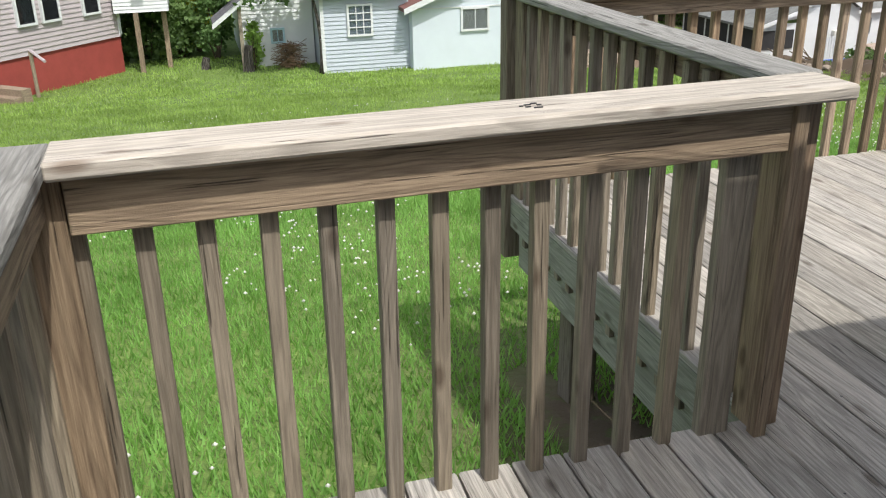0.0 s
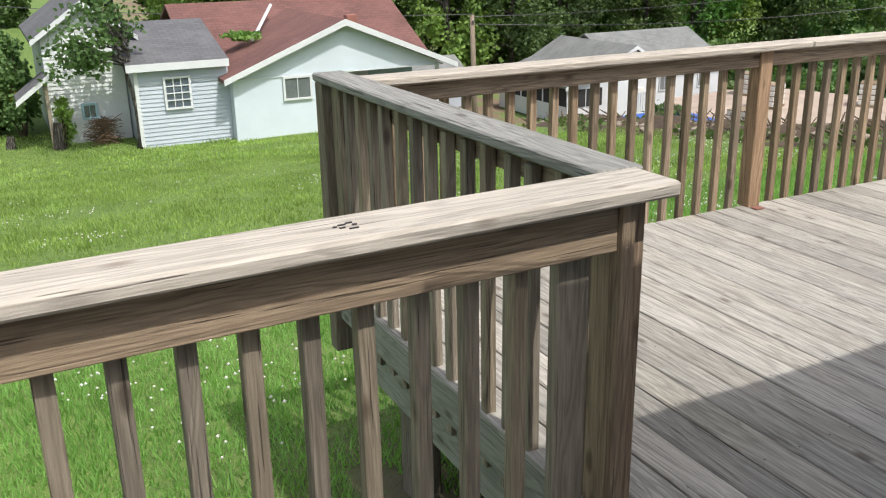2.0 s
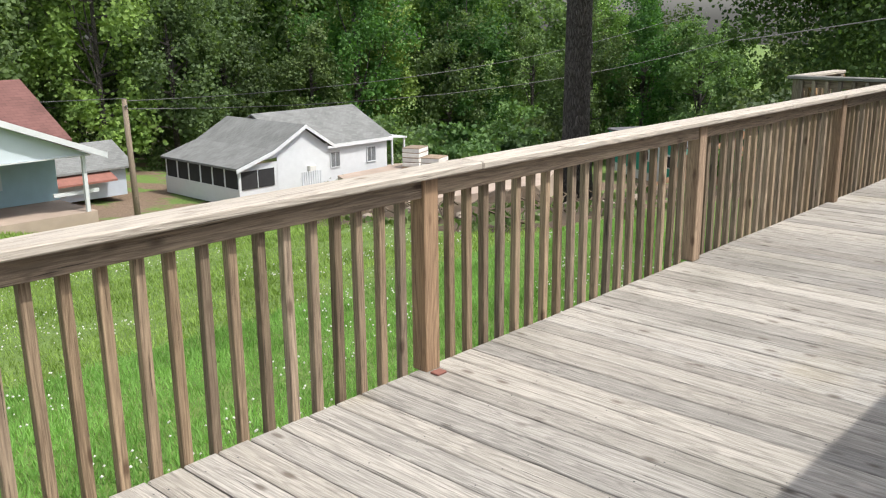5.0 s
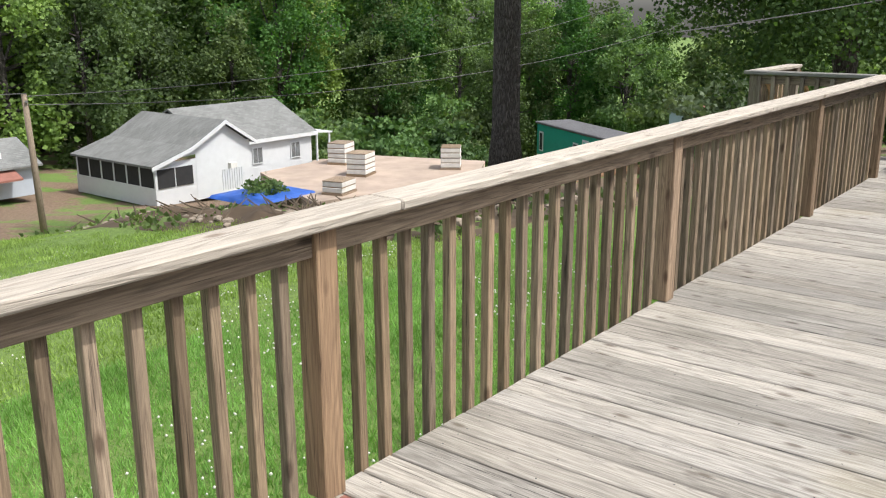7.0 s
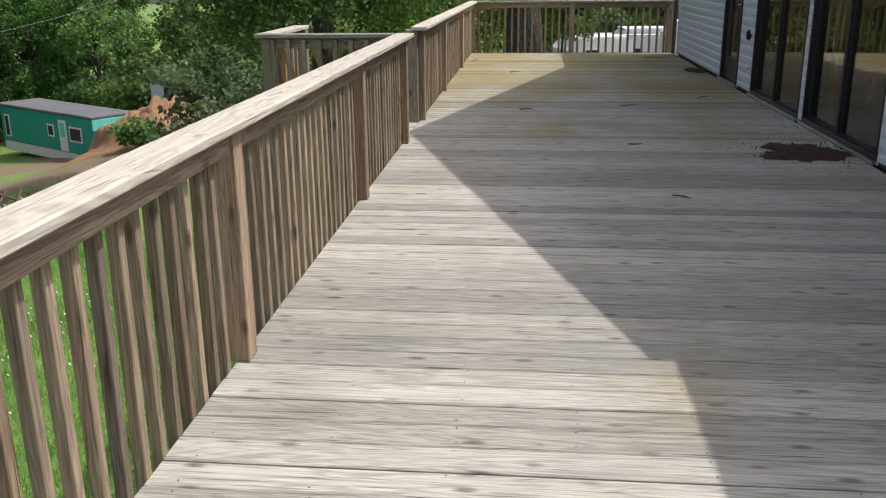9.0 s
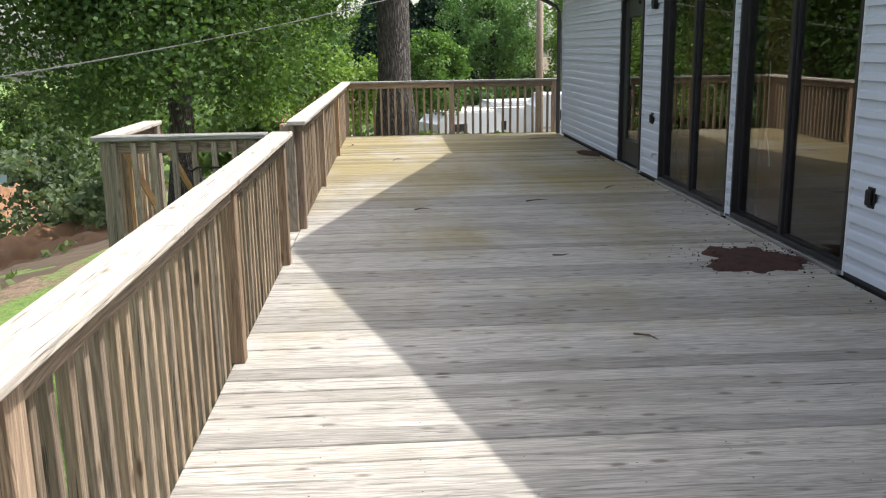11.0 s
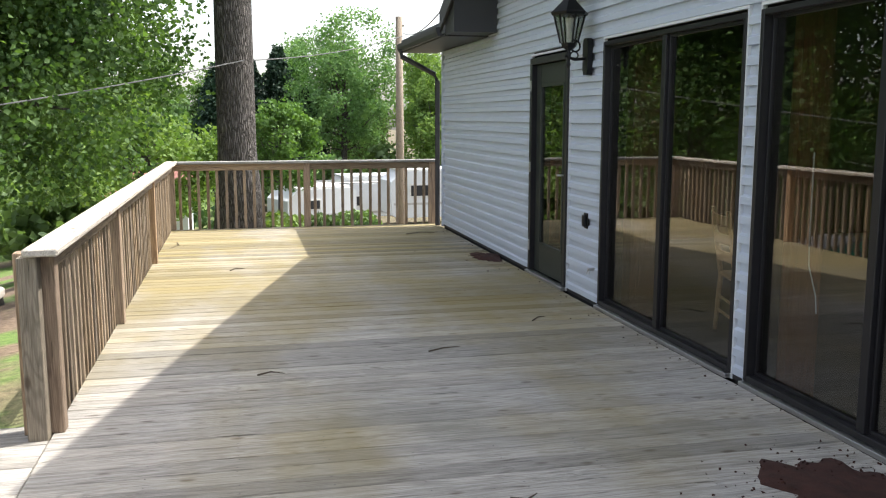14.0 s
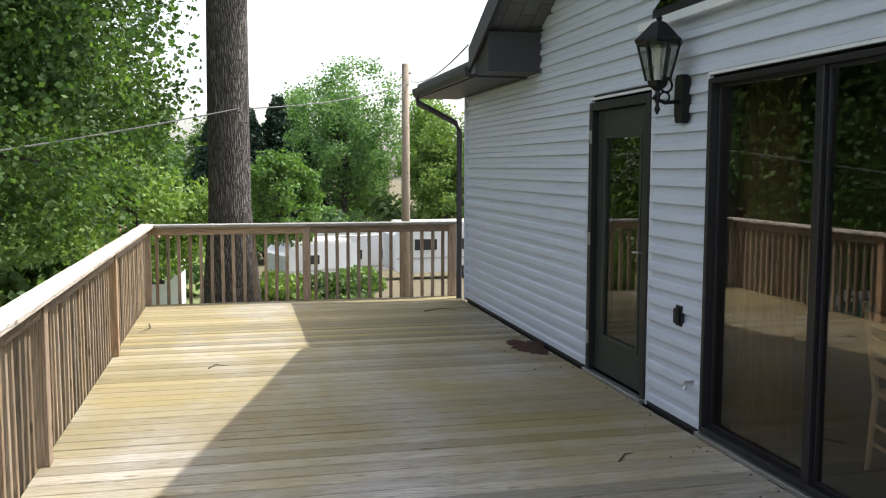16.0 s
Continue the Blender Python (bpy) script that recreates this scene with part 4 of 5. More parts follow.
scatter()
for i, pts in enumerate([[(13.5, 1.95, 0.008), (13.55, 1.84, 0.012), (13.58, 1.72, 0.008)], [(13.2, 3.06, 0.006), (13.24, 2.98, 0.01), (13.2, 2.9, 0.006)],
                         [(11.2, 2.1, 0.006), (11.16, 2.04, 0.012), (11.22, 1.98, 0.006)], [(9.35, 2.0, 0.006), (9.3, 1.93, 0.012), (9.24, 1.9, 0.006)],
                         [(17.0, 3.25, 0.006), (17.1, 3.2, 0.012), (17.05, 3.1, 0.01)], [(19.2, 3.9, 0.008), (18.9, 3.86, 0.02), (18.7, 3.95, 0.01)],
                         [(14.2, 1.0, 0.006), (14.3, 0.92, 0.01), (14.32, 0.86, 0.006)], [(19.4, 1.0, 0.006), (19.5, 0.8, 0.012), (19.45, 0.6, 0.006)]]):
    tw = part("twig", tube(pts, [0.006, 0.005, 0.002], 5), TWIG)
    tagged(tw, "small dry brown twig lying on the boards", "twig", "fallen twigs")
tagged(part("dry_leaf", box(4.02, 4.08, 3.93, 3.98, 0.002, 0.012, 0.003), RUST), "curled dry orange leaf beside a post", "leaf")


# ---- trees ----
def trunk_bm(h, r, lean=0.3, sides=14, top=0.25, flare=1.5):
    pts, rad = [], []
    for i in range(10):
        f = i / 9
        pts.append((lean * f * f + 0.05 * math.sin(5 * f), 0.06 * math.sin(4 * f + 1), h * f))
        rad.append(r * (1 - (1 - top) * f) * (1 + (flare - 1) * max(0, 1 - f * 12)))
    return tube(pts, rad, sides)


def limbs_bm(tips, h0, h1, r, seed):
    q = random.Random(seed)
    bm = bmesh.new()
    for t in tips:
        z = q.uniform(h0, h1)
        z = min(z, t[2] - 0.2) if t[2] > h0 + 0.3 else h0
        mid = ((t[0]) * 0.5, (t[1]) * 0.5, z + (t[2] - z) * 0.35 + 0.2)
        add_tube(bm, [(0, 0, z), mid, tuple(t)], [r, r * 0.6, r * 0.15], 5)
    return bm


def tree(name, label, loc, h, r, centre, radii, n, clumps, leaf, size, spread=0.16, low=-0.8, limb=0.09, seed=0, lean=0.3, top=0.25, shell=0.5, group=""):
    t = thing(name, label, "tree", group, loc, 0)
    part("trunk", trunk_bm(h, r, lean, top=top), BARK, t, "", True)
    pts, c = crown_points(n, clumps, np.array(centre), np.array(radii), low, spread, shell)
    part("bough", limbs_bm(c[:min(clumps, 26)].tolist(), max(h * 0.25, centre[2] - radii[2] * 0.6), h * 0.95, limb, seed), BARK, t)
    cr = new("crown", leaves_mesh("crown", pts, size, leaf))
    cr.parent = t
    return t


# broad maple beyond the rail, and the two tall trunks
tree("maple_tree", "broad green maple with low leafy branches", (28.2, 8.6, gz(28.2, 8.6)), 13, 0.36, (0, 0.5, 8.6), (5.2, 4.7, 7.4), 250000, 400, L_SPRAY, 0.125, 0.14, -0.9, 0.09, 1, shell=0.12)
tree("oak_tree", "tall straight trunk with furrowed grey bark and a high crown", (28.4, 3.1, gz(28.4, 3.1) - 0.1), 24, 0.44, (0, 1.2, 19), (6, 6, 6), 9000, 70, L_MAPLE, 0.32, 0.15, -0.9, 0.12, 2, lean=0.1, top=0.7)
tree("oak_tree", "tall dark trunk with a high leafy crown beside the slab", (27.4, 19.07, gz(27.4, 19.07) - 0.1), 24, 0.5, (0, 0, 17), (6.5, 6.5, 6.5), 11000, 80, L_WOOD, 0.36, 0.15, -0.9, 0.12, 3, lean=-0.4, top=0.6)
tree("young_tree", "young light green tree beyond the end railing", (46.0, 1.45, gz(46, 1.45)), 4.9, 0.08, (0, 0, 3.2), (1.5, 1.6, 2.0), 9000, 45, L_LIGHT, 0.16, 0.16, seed=4, limb=0.03)
tree("young_tree", "yellow-green young tree behind the corner of the railing", (36.0, 5.8, gz(36, 5.8)), 4.6, 0.08, (0, 0, 3.0), (2.2, 2.4, 1.9), 9000, 45, L_LIGHT, 0.16, 0.18, seed=5, limb=0.03)
tree("walnut_tree", "small leaning tree with drooping leaves beside the houses", (3.55, 25.6, gz(3.5, 25.6)), 3.4, 0.07, (-0.9, 0.0, 2.9), (1.3, 0.9, 1.1), 1500, 26, L_BUSH, 0.14, 0.2, seed=6, limb=0.03, lean=-0.4)


tree("willow_tree", "tall pale green willow with hanging foliage behind the trailers", (72.0, -4.3, -5.2), 12.5, 0.3, (0, 0, 8.0), (3.2, 3.9, 6.0), 26000, 150, L_WILLOW, 0.2, 0.12, -0.97, 0.08, 7, shell=0.35)
tree("ash_tree", "yellow-green rounded tree beside the pole", (66.0, -10.2, -5.0), 10.0, 0.2, (0, 0, 6.4), (2.8, 3.2, 4.8), 16000, 90, L_LIGHT, 0.22, 0.13, -0.97, 0.07, 8, shell=0.35)


def fir(loc, h, r, seed):
    t = thing("fir_tree", "dark green pointed fir standing behind the vehicles", "tree", "firs", loc)
    part("trunk", trunk_bm(h, 0.2, 0, 8, 0.1), BARK, t)
    n = 16000
    f = rng.uniform(0.08, 1, n) ** 0.8
    a = rng.uniform(0, 2 * math.pi, n)
    rad = r * (1.03 - f) ** 0.72 * rng.uniform(0.15, 1, n) ** 0.6 * (1 + 0.25 * np.sin(f * 70 + 3 * a))
    z = h * f - rad * 0.35 + rng.normal(0, 0.12, n)
    ob = new("crown", leaves_mesh("crown", np.stack([rad * np.cos(a), rad * np.sin(a), z], 1), 0.26, L_FIR))
    ob.parent = t


fir((76.0, 0.1, -5.2), 11.8, 3.2, 1)
fir((75.0, 2.2, -5.2), 10.8, 3.0, 2)
fir((73.0, -1.6, -5.2), 8.6, 2.8, 3)
fir((78.0, 4.6, -5.2), 10.6, 3.2, 4)


def forest():
    """Mixed wood on the far side of the valley: a few trees built, then copied at other turns and sizes."""
    kinds = []
    for i, (hh, rr, mat, nn) in enumerate(((17, 4.6, L_WOOD, 14000), (20, 5.0, L_MAPLE, 15000), (15, 4.2, L_WOOD, 13000), (13, 3.6, L_BUSH, 12000), (18, 4.0, L_LIGHT, 13000))):
        kinds.append(tree("forest_tree", "tall leafy green tree in the wood behind the houses", (20 + 12 * i, 88, -8), hh * 0.9, 0.26, (0, 0, hh * 0.52), (rr, rr, hh * 0.52), nn, 80, mat, 0.34, 0.115, -0.97, 0.1, 10 + i, shell=0.45, group="wood"))
    q = random.Random(5)
    spots = []
    for i in range(17):      # behind the white house
        spots.append((14 + i * 4.3 + q.uniform(-1.5, 1.5), 63 - 0.12 * i + q.uniform(-3, 3) - max(0, i - 9) * 2.4, q.uniform(0.85, 1.2) * (1 if i < 11 else 0.82)))
    for i in range(14):
        spots.append((10 + i * 6.0 + q.uniform(-2, 2), 74 + q.uniform(-3, 4) - max(0, i - 8) * 2.5, q.uniform(1.2, 1.5) * (1 if i < 9 else 0.78)))
    for i in range(9):       # behind the teal trailer, round to the east
        spots.append((64 + i * 2.2 + q.uniform(-1, 1), 43 - i * 4.6 + q.uniform(-1, 1), q.uniform(0.66, 0.84) * (0.8 if i > 5 else 1)))
    for i in range(8):
        spots.append((80 + q.uniform(-2, 4), 36 - i * 9 + q.uniform(-2, 2), q.uniform(0.5, 0.66)))
    for x, y, s in ((82, -1, 0.5), (84, -7, 0.55), (83, 4, 0.52), (80, -12, 0.6), (76, -15, 0.66), (70, -21, 0.7), (66, -14, 0.55), (58, 13, 0.8), (62, 9, 0.8)):
        spots.append((x, y, s))
    for i in range(6):       # far left, beyond the small houses
        spots.append((-22 + i * 6, 78 + q.uniform(-5, 5), q.uniform(0.7, 0.95)))
    for n, (x, y, s) in enumerate(spots):
        # below x = 34 paler leaf kinds are favoured: haze put into the colour
        k = kinds[q.choice((1, 3, 4, 4, 2, 3) if x < 34 else (0, 0, 1, 1, 2, 2, 3, 4))]
        copy_thing(k, pose(x, y, gz(x, y) - 0.3, 0, 0, q.uniform(0, 360)) @ Matrix.Scale(s, 4))
    for k in kinds:
        k.location = (-30 - 6 * kinds.index(k), 85, -4)


forest()


def bush(name, label, x, y, r, h, n, leaf, size, z=None, stems=True):
    b = thing(name, label, "shrub", "", (x, y, gz(x, y) if z is None else z))
    pts, c = crown_points(n, 30, np.array((0, 0, h * 0.5)), np.array((r, r, h * 0.5)), -0.95, 0.2, 0.3)
    pts[:, 2] = np.abs(pts[:, 2])
    ob = new("leaves", leaves_mesh("leaves", pts, size, leaf))
    ob.parent = b
    if stems:
        bm = bmesh.new()
        for t in c[:12].tolist():
            add_tube(bm, [(t[0] * 0.15, t[1] * 0.15, -0.05), (t[0] * 0.5, t[1] * 0.5, abs(t[2]) * 0.6), (t[0], t[1], abs(t[2]))], [0.025, 0.018, 0.006], 4)
        part("stem", bm, TWIG, b)


bush("shrub", "rounded green shrub behind the stilts", -1.3, 29.6, 1.1, 2.0, 2600, L_BUSH, 0.16)
bush("shrub", "rounded green shrub beside the lane", -0.3, 29.9, 0.9, 1.8, 2000, L_BUSH, 0.16)
bush("cypress", "narrow dark green cypress by the porch", 0.75, 29.2, 0.42, 3.0, 2600, L_BUSH, 0.14)
bush("shrub", "bright yellow-green shrub beside the cypress", 0.25, 30.6, 0.6, 2.5, 1600, L_YEL, 0.16)
bush("shrub", "light green vine on a stump by the white house", 1.75, 26.9, 0.3, 1.3, 700, L_LIGHT, 0.13)
bush("shrub", "green shrub in front of the tarp", 31.0, 36.0, 0.9, 1.8, 900, L_BUSH, 0.22)
bush("shrub", "silvery leafed shrub behind the clay heap", 36.0, 14.6, 2.2, 3.6, 4200, L_PALE, 0.25)
bush("shrub", "silvery leafed shrub beside the stair landing", 33.0, 12.2, 1.6, 2.6, 2600, L_PALE, 0.22)
bush("shrub", "round green bush at the foot of the clay heap", 37.0, 18.2, 0.8, 1.3, 1200, L_BUSH, 0.2)
bush("shrub", "low green shrubs below the end railing", 34.0, 0.6, 1.2, 0.9, 2200, L_BUSH, 0.2)
bush("shrub", "low green shrubs beside the parked trailers", 42.0, -1.0, 1.2, 0.8, 2200, L_BUSH, 0.2)
bush("shrub", "green shrub beside the trunk beyond the railing", 33.5, 2.2, 1.0, 1.0, 1400, L_LIGHT, 0.18)
bush("shrub", "vine growing in the roof valley", 7.2, 27.9, 0.5, 0.25, 400, L_LIGHT, 0.13, -1.15, False)
for i, (x, y, s, m) in enumerate(((44, 46, 3, L_WOOD), (48, 42, 3, L_BUSH), (52, 40, 2.4, L_WOOD), (20, 58, 3, L_LIGHT), (66, 30, 3.2, L_WOOD), (64, 22, 3, L_BUSH), (56, 20, 2.6, L_WOOD), (52, 12, 3, L_WOOD), (64, -1.5, 2.0, L_WOOD), (65, -6, 2.2, L_BUSH), (62, 2.5, 2.0, L_WOOD), (70, 46, 3.4, L_WOOD), (64, 50, 3.2, L_BUSH), (60, 44, 3.0, L_WOOD), (74, 39, 3.4, L_BUSH), (40, 9.5, 2.2, L_WOOD), (47, 6.5, 2.2, L_BUSH))):
    bush("shrub", "dense green undergrowth at the edge of the wood", x, y, s, s * 1.5, 2400, m, 0.4)


# ---- neighbouring houses ----
def siding_strip(bm, x0, x1, z0, z1, y, h=0.115, gable=None):
    """Lapped courses on a wall that faces south (towards -y)."""
    z = z0
    while z < z1 - 0.01:
        a, b = x0, x1
        if gable:
            cx, ze, zt = gable
            if z > ze:
                f = max(0.03, 1 - (z + h - ze) / (zt - ze))
                a, b = cx - (cx - x0) * f, cx + (x1 - cx) * f
        t = min(z + h, z1)
        vs = [bm.verts.new(v) for v in ((a, y - 0.03, z), (b, y - 0.03, z), (b, y - 0.006, t), (a, y - 0.006, t), (a, y, z), (b, y, z))]
        bm.faces.new((vs[0], vs[1], vs[2], vs[3]))
        bm.faces.new((vs[4], vs[5], vs[1], vs[0]))
        z += h
    return bm


def add_window(parent, x, z, w, h, y, frame_mat=None, bars=(1, 1), pane=None):
    f = frame_mat or WHITE
    bm = bmesh.new()
    e = 0.06
    for a, b, c, d in ((x, x + e, z, z + h), (x + w - e, x + w, z, z + h), (x + e, x + w - e, z, z + e), (x + e, x + w - e, z + h - e, z + h)):
        add_box(bm, a, b, y - 0.07, y + 0.02, c, d)
    win = part("window", bm, f, parent)
    part("pane", box(x + e, x + w - e, y - 0.045, y - 0.038, z + e, z + h - e), GLASS_FAR, win)
    # backing behind the pane; the default dark sheet stands for the unlit room
    part("blind", box(x + e, x + w - e, y - 0.036, y - 0.034, z + e, z + h - e), pane or DARKIN, win)
    for i in range(1, bars[0]):
        u = x + e + (w - 2 * e) * i / bars[0]
        part("muntin", box(u - 0.012, u + 0.012, y - 0.06, y - 0.046, z + e, z + h - e), f, win)
    for i in range(1, bars[1]):
        u = z + e + (h - 2 * e) * i / bars[1]
        part("muntin", box(x + e, x + w - e, y - 0.062, y - 0.047, u - 0.014, u + 0.014), f, win)


def gable_roof_y(parent, x0, x1, y0, y1, ze, zt, mat, ov=0.3, thick=0.1, cx=None, fascia=None):
    cx = (x0 + x1) / 2 if cx is None else cx
    for s, xe in ((-1, x0), (1, x1)):
        slope = (zt - ze) / abs(cx - xe)
        xo, zo = xe + s * ov, ze - ov * slope
        part("roof", prism([(xo, zo), (xo, zo + thick), (cx, zt + thick), (cx, zt)], (y0 - ov, y1 + ov), 1), mat, parent)
        if fascia:
            part("fascia", prism([(xo, zo - 0.06), (xo, zo + thick), (cx, zt + thick), (cx, zt - 0.08)], (y0 - ov - 0.03, y0 - ov - 0.002), 1), fascia, parent)


def gable_roof_x(parent, x0, x1, y0, y1, ze, zt, mat, ov=0.3, thick=0.1, fascia=None, yr=None):
    cy = (y0 + y1) / 2 if yr is None else yr
    for s, ye in ((-1, y0), (1, y1)):
        slope = (zt - ze) / abs(cy - ye)
        yo, zo = ye + s * ov, ze - ov * slope
        part("roof", prism([(yo, zo), (yo, zo + thick), (cy, zt + thick), (cy, zt)], (x0 - ov, x1 + ov), 0), mat, parent)
        if fascia and s < 0:
            part("fascia", box(x0 - ov, x1 + ov, yo - 0.03, yo - 0.002, zo - 0.1, zo + thick), fascia, parent)


def blue_house():
    h = thing("blue_house", "pale blue bungalow with brown shingle roof and corner porch", "house", "", (-0.17, 0, -0.06))
    zb = -3.75
    part("wall", box(6.3, 9.75, 25.2, 25.35, zb, -1.9), BLUEW, h)
    part("wall", box(6.3, 6.45, 25.36, 33.0, zb, -1.75), BLUEW, h)
    part("gable_wall", prism([(6.3, -1.895), (12.85, -1.895), (9.62, -0.55)], (25.2, 25.35), 1), BLUEW, h)
    # recessed porch and far side walls take the blue with shade in it
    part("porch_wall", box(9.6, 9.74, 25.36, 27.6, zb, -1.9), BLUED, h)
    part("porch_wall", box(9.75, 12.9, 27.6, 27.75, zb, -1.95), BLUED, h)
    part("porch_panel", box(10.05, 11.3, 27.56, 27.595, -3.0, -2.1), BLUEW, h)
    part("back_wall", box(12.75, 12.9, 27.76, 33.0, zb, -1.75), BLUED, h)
    part("porch_floor", box(9.75, 12.9, 25.2, 27.59, zb - 0.1, zb + 0.25), CONC, h)
    part("porch_post", box(12.62, 12.72, 25.22, 25.32, zb + 0.25, -1.9), WHITE, h)
    part("rail", box(11.9, 13.2, 25.6, 25.68, -3.05, -2.95), WHITE, h)
    part("belt", box(6.3, 12.85, 25.17, 25.198, -1.93, -1.9), WHITE, h)
    gable_roof_y(h, 6.3, 12.9, 25.2, 33.0, -1.83, -0.5, REDROOF, 0.3, 0.1, 9.62, WHITE)
    gable_roof_x(h, 6.0, 13.4, 28.2, 34.6, -1.75, -0.22, REDROOF, 0.25, 0.1, None, 31.2)
    part("valley_flashing", tube([(7.6, 27.6, -1.08), (8.9, 29.9, -0.22)], 0.06, 4), WHITE, h)
    part("roof_vent", box(10.3, 10.65, 26.6, 26.9, -0.75, -0.42, 0.02), RUST, h)
    add_window(h, 7.72, -2.6, 0.86, 0.68, 25.2, bars=(2, 1), pane=BLOCK)
    g = thing("grey_cottage", "grey-blue sided cottage wing with a dark shingle roof", "house", "", (-0.13, 0, -0.08))
    part("wall", box(3.75, 6.25, 25.62, 25.75, zb, -1.4), GREYW, g)
    part("wall", box(3.75, 3.88, 25.76, 31.0, zb, -1.4), GREYW, g)
    part("gable_wall", prism([(25.62, -1.4), (31.0, -1.4), (28.6, -0.65)], (3.75, 3.88), 0), GREYW, g)
    part("siding", siding_strip(bmesh.new(), 3.75, 6.25, zb, -1.4, 25.62), GREYW, g)
    part("corner_board", box(3.7, 3.8, 25.56, 25.62, zb, -1.45), WHITE, g)
    gable_roof_x(g, 3.75, 6.0, 25.62, 31.4, -1.33, -0.5, DARKROOF, 0.25, 0.1, WHITE)
    add_window(g, 4.45, -2.6, 0.74, 0.9, 25.59, bars=(3, 4), pane=GREYW)


blue_house()


def white_cottage():
    h = thing("white_house", "white two-storey sided house with a small porch roof", "house", "", (-0.12, 0, -0.06))
    zb = -3.75
    part("wall", box(1.62, 3.7, 27.3, 27.45, zb, -0.6), WHITE, h)
    part("wall", box(1.62, 1.77, 27.46, 33, zb, -0.6), GREYW, h)
    part("siding", siding_strip(bmesh.new(), 1.62, 3.7, zb, 0.2, 27.3, 0.12, (2.75, -0.6, 0.2)), WHITE, h)
    part("gable_wall", prism([(1.62, -0.6), (3.9, -0.6), (2.75, 0.22)], (27.305, 27.45), 1), WHITE, h)
    gable_roof_y(h, 1.6, 3.9, 27.3, 33, -0.6, 0.22, DARKROOF, 0.25, 0.08, None, WHITE)
    add_window(h, 2.42, -2.95, 0.42, 0.45, 27.28, BLUED, (2, 1), BLOCK)
    add_window(h, 2.5, -1.35, 0.5, 0.6, 27.28, WHITE, (1, 2))
    part("porch_roof", prism([(0.78, -2.3), (0.78, -2.2), (1.65, -1.55), (1.65, -1.65)], (26.5, 28.0), 1), DARKROOF, h)
    part("porch_fascia", prism([(0.76, -2.34), (0.76, -2.2), (1.66, -1.53), (1.66, -1.68)], (26.46, 26.498), 1), WHITE, h)
    part("porch_post", box(1.5, 1.6, 26.6, 26.7, zb, -1.7), W_ZG, h)


white_cottage()


def red_base_house():
    h = thing("stilt_house", "pinkish sided house on a red painted block base", "house", "", (-1.95, 28.0, 0), 49)
    # local x runs back along the visible wall, which faces local -y
    zb = -3.75
    part("foundation", box(-6.5, 0, 0, 6, zb, -2.64), REDB, h)
    part("wall", box(-6.5, 0, -0.02, 6, -2.64, 0.4), PINKW, h)
    part("siding", siding_strip(bmesh.new(), -6.5, 0, -2.64, 0.4, -0.02, 0.125), PINKW, h)
    part("corner_board", box(-0.06, 0.03, -0.06, 0.0, -2.6, 0.4), WHITE, h)
    for x in (-3.5, -2.7, -1.3):
        add_window(h, x, -1.9, 0.62, 0.95, -0.05)
    gable_roof_x(h, -6.5, 0, 0, 6, 0.4, 1.6, DARKROOF, 0.3, 0.1, WHITE)
    for i in range(3):
        part("step", box(-4.6 - 0.25 * i, -4.3 - 0.25 * i, -1.1, -0.06, zb, zb + 0.55 - 0.17 * i), W_FX, h)
    part("stair_rail", tube([(-3.7, -0.6, -2.4), (-3.7, -0.6, -3.6)], 0.05, 6), W_ZG, h)
    part("stair_rail", tube([(-3.7, -0.6, -2.4), (-3.9, -1.3, -2.6)], 0.04, 6), PINKW, h)
    e = thing("stilt_room", "white sided room raised on two timber stilts", "house extension")
    part("room", box(-2.0, -0.5, 27.6, 31, -1.95, 0.6), WHITE, e)
    part("siding", siding_strip(bmesh.new(), -2.0, -0.5, -1.95, 0.6, 27.6, 0.1), WHITE, e)
    for x, y in ((-1.42, 27.65), (-0.66, 28.2)):
        part("stilt", box(x - 0.07, x + 0.07, y - 0.07, y + 0.07, gz(x, y), -1.95), W_Z, e)
    add_window(e, -1.45, -0.95, 0.38, 0.7, 27.57, bars=(1, 2))
    part("air_conditioner", box(-1.42, -1.1, 27.25, 27.57, -1.25, -0.97, 0.01), WHITE, e)
    gable_roof_x(e, -2.0, -0.5, 27.6, 31, 0.6, 1.3, DARKROOF, 0.2, 0.1, WHITE)


red_base_house()


def brush_pile():
    bm = bmesh.new()
    q = random.Random(3)
    for _ in range(260):
        a, r, z = q.uniform(0, 6.28), q.uniform(0, 0.42), q.uniform(0.02, 0.72)
        p = Vector((r * math.cos(a), r * 0.8 * math.sin(a), z))
        d = Vector((q.uniform(-1, 1), q.uniform(-1, 1), q.uniform(-0.4, 0.4))) * 0.25
        add_tube(bm, [tuple(p - d), tuple(p + d)], [0.012, 0.006], 3)
    ob = part("brush_pile", bm, L_BRUSH)
    ob.matrix_basis = pose(2.75, 26.8, gz(2.75, 26.8))
    tagged(ob, "square heap of dry brown brush by the white house", "brush pile", kind="stuff")


brush_pile()
for x, y, r, h in ((0.35, 27.4, 0.12, 0.35), (1.55, 26.6, 0.14, 0.75)):
    ob = part("tree_stump", tube([(x, y, gz(x, y) - 0.05), (x, y, gz(x, y) + h * 0.5), (x + 0.05, y, gz(x, y) + h)], [r * 1.2, r, r * 0.9], 9), BARK)
    tagged(ob, "cut grey stump standing in the grass", "stump", "stumps")


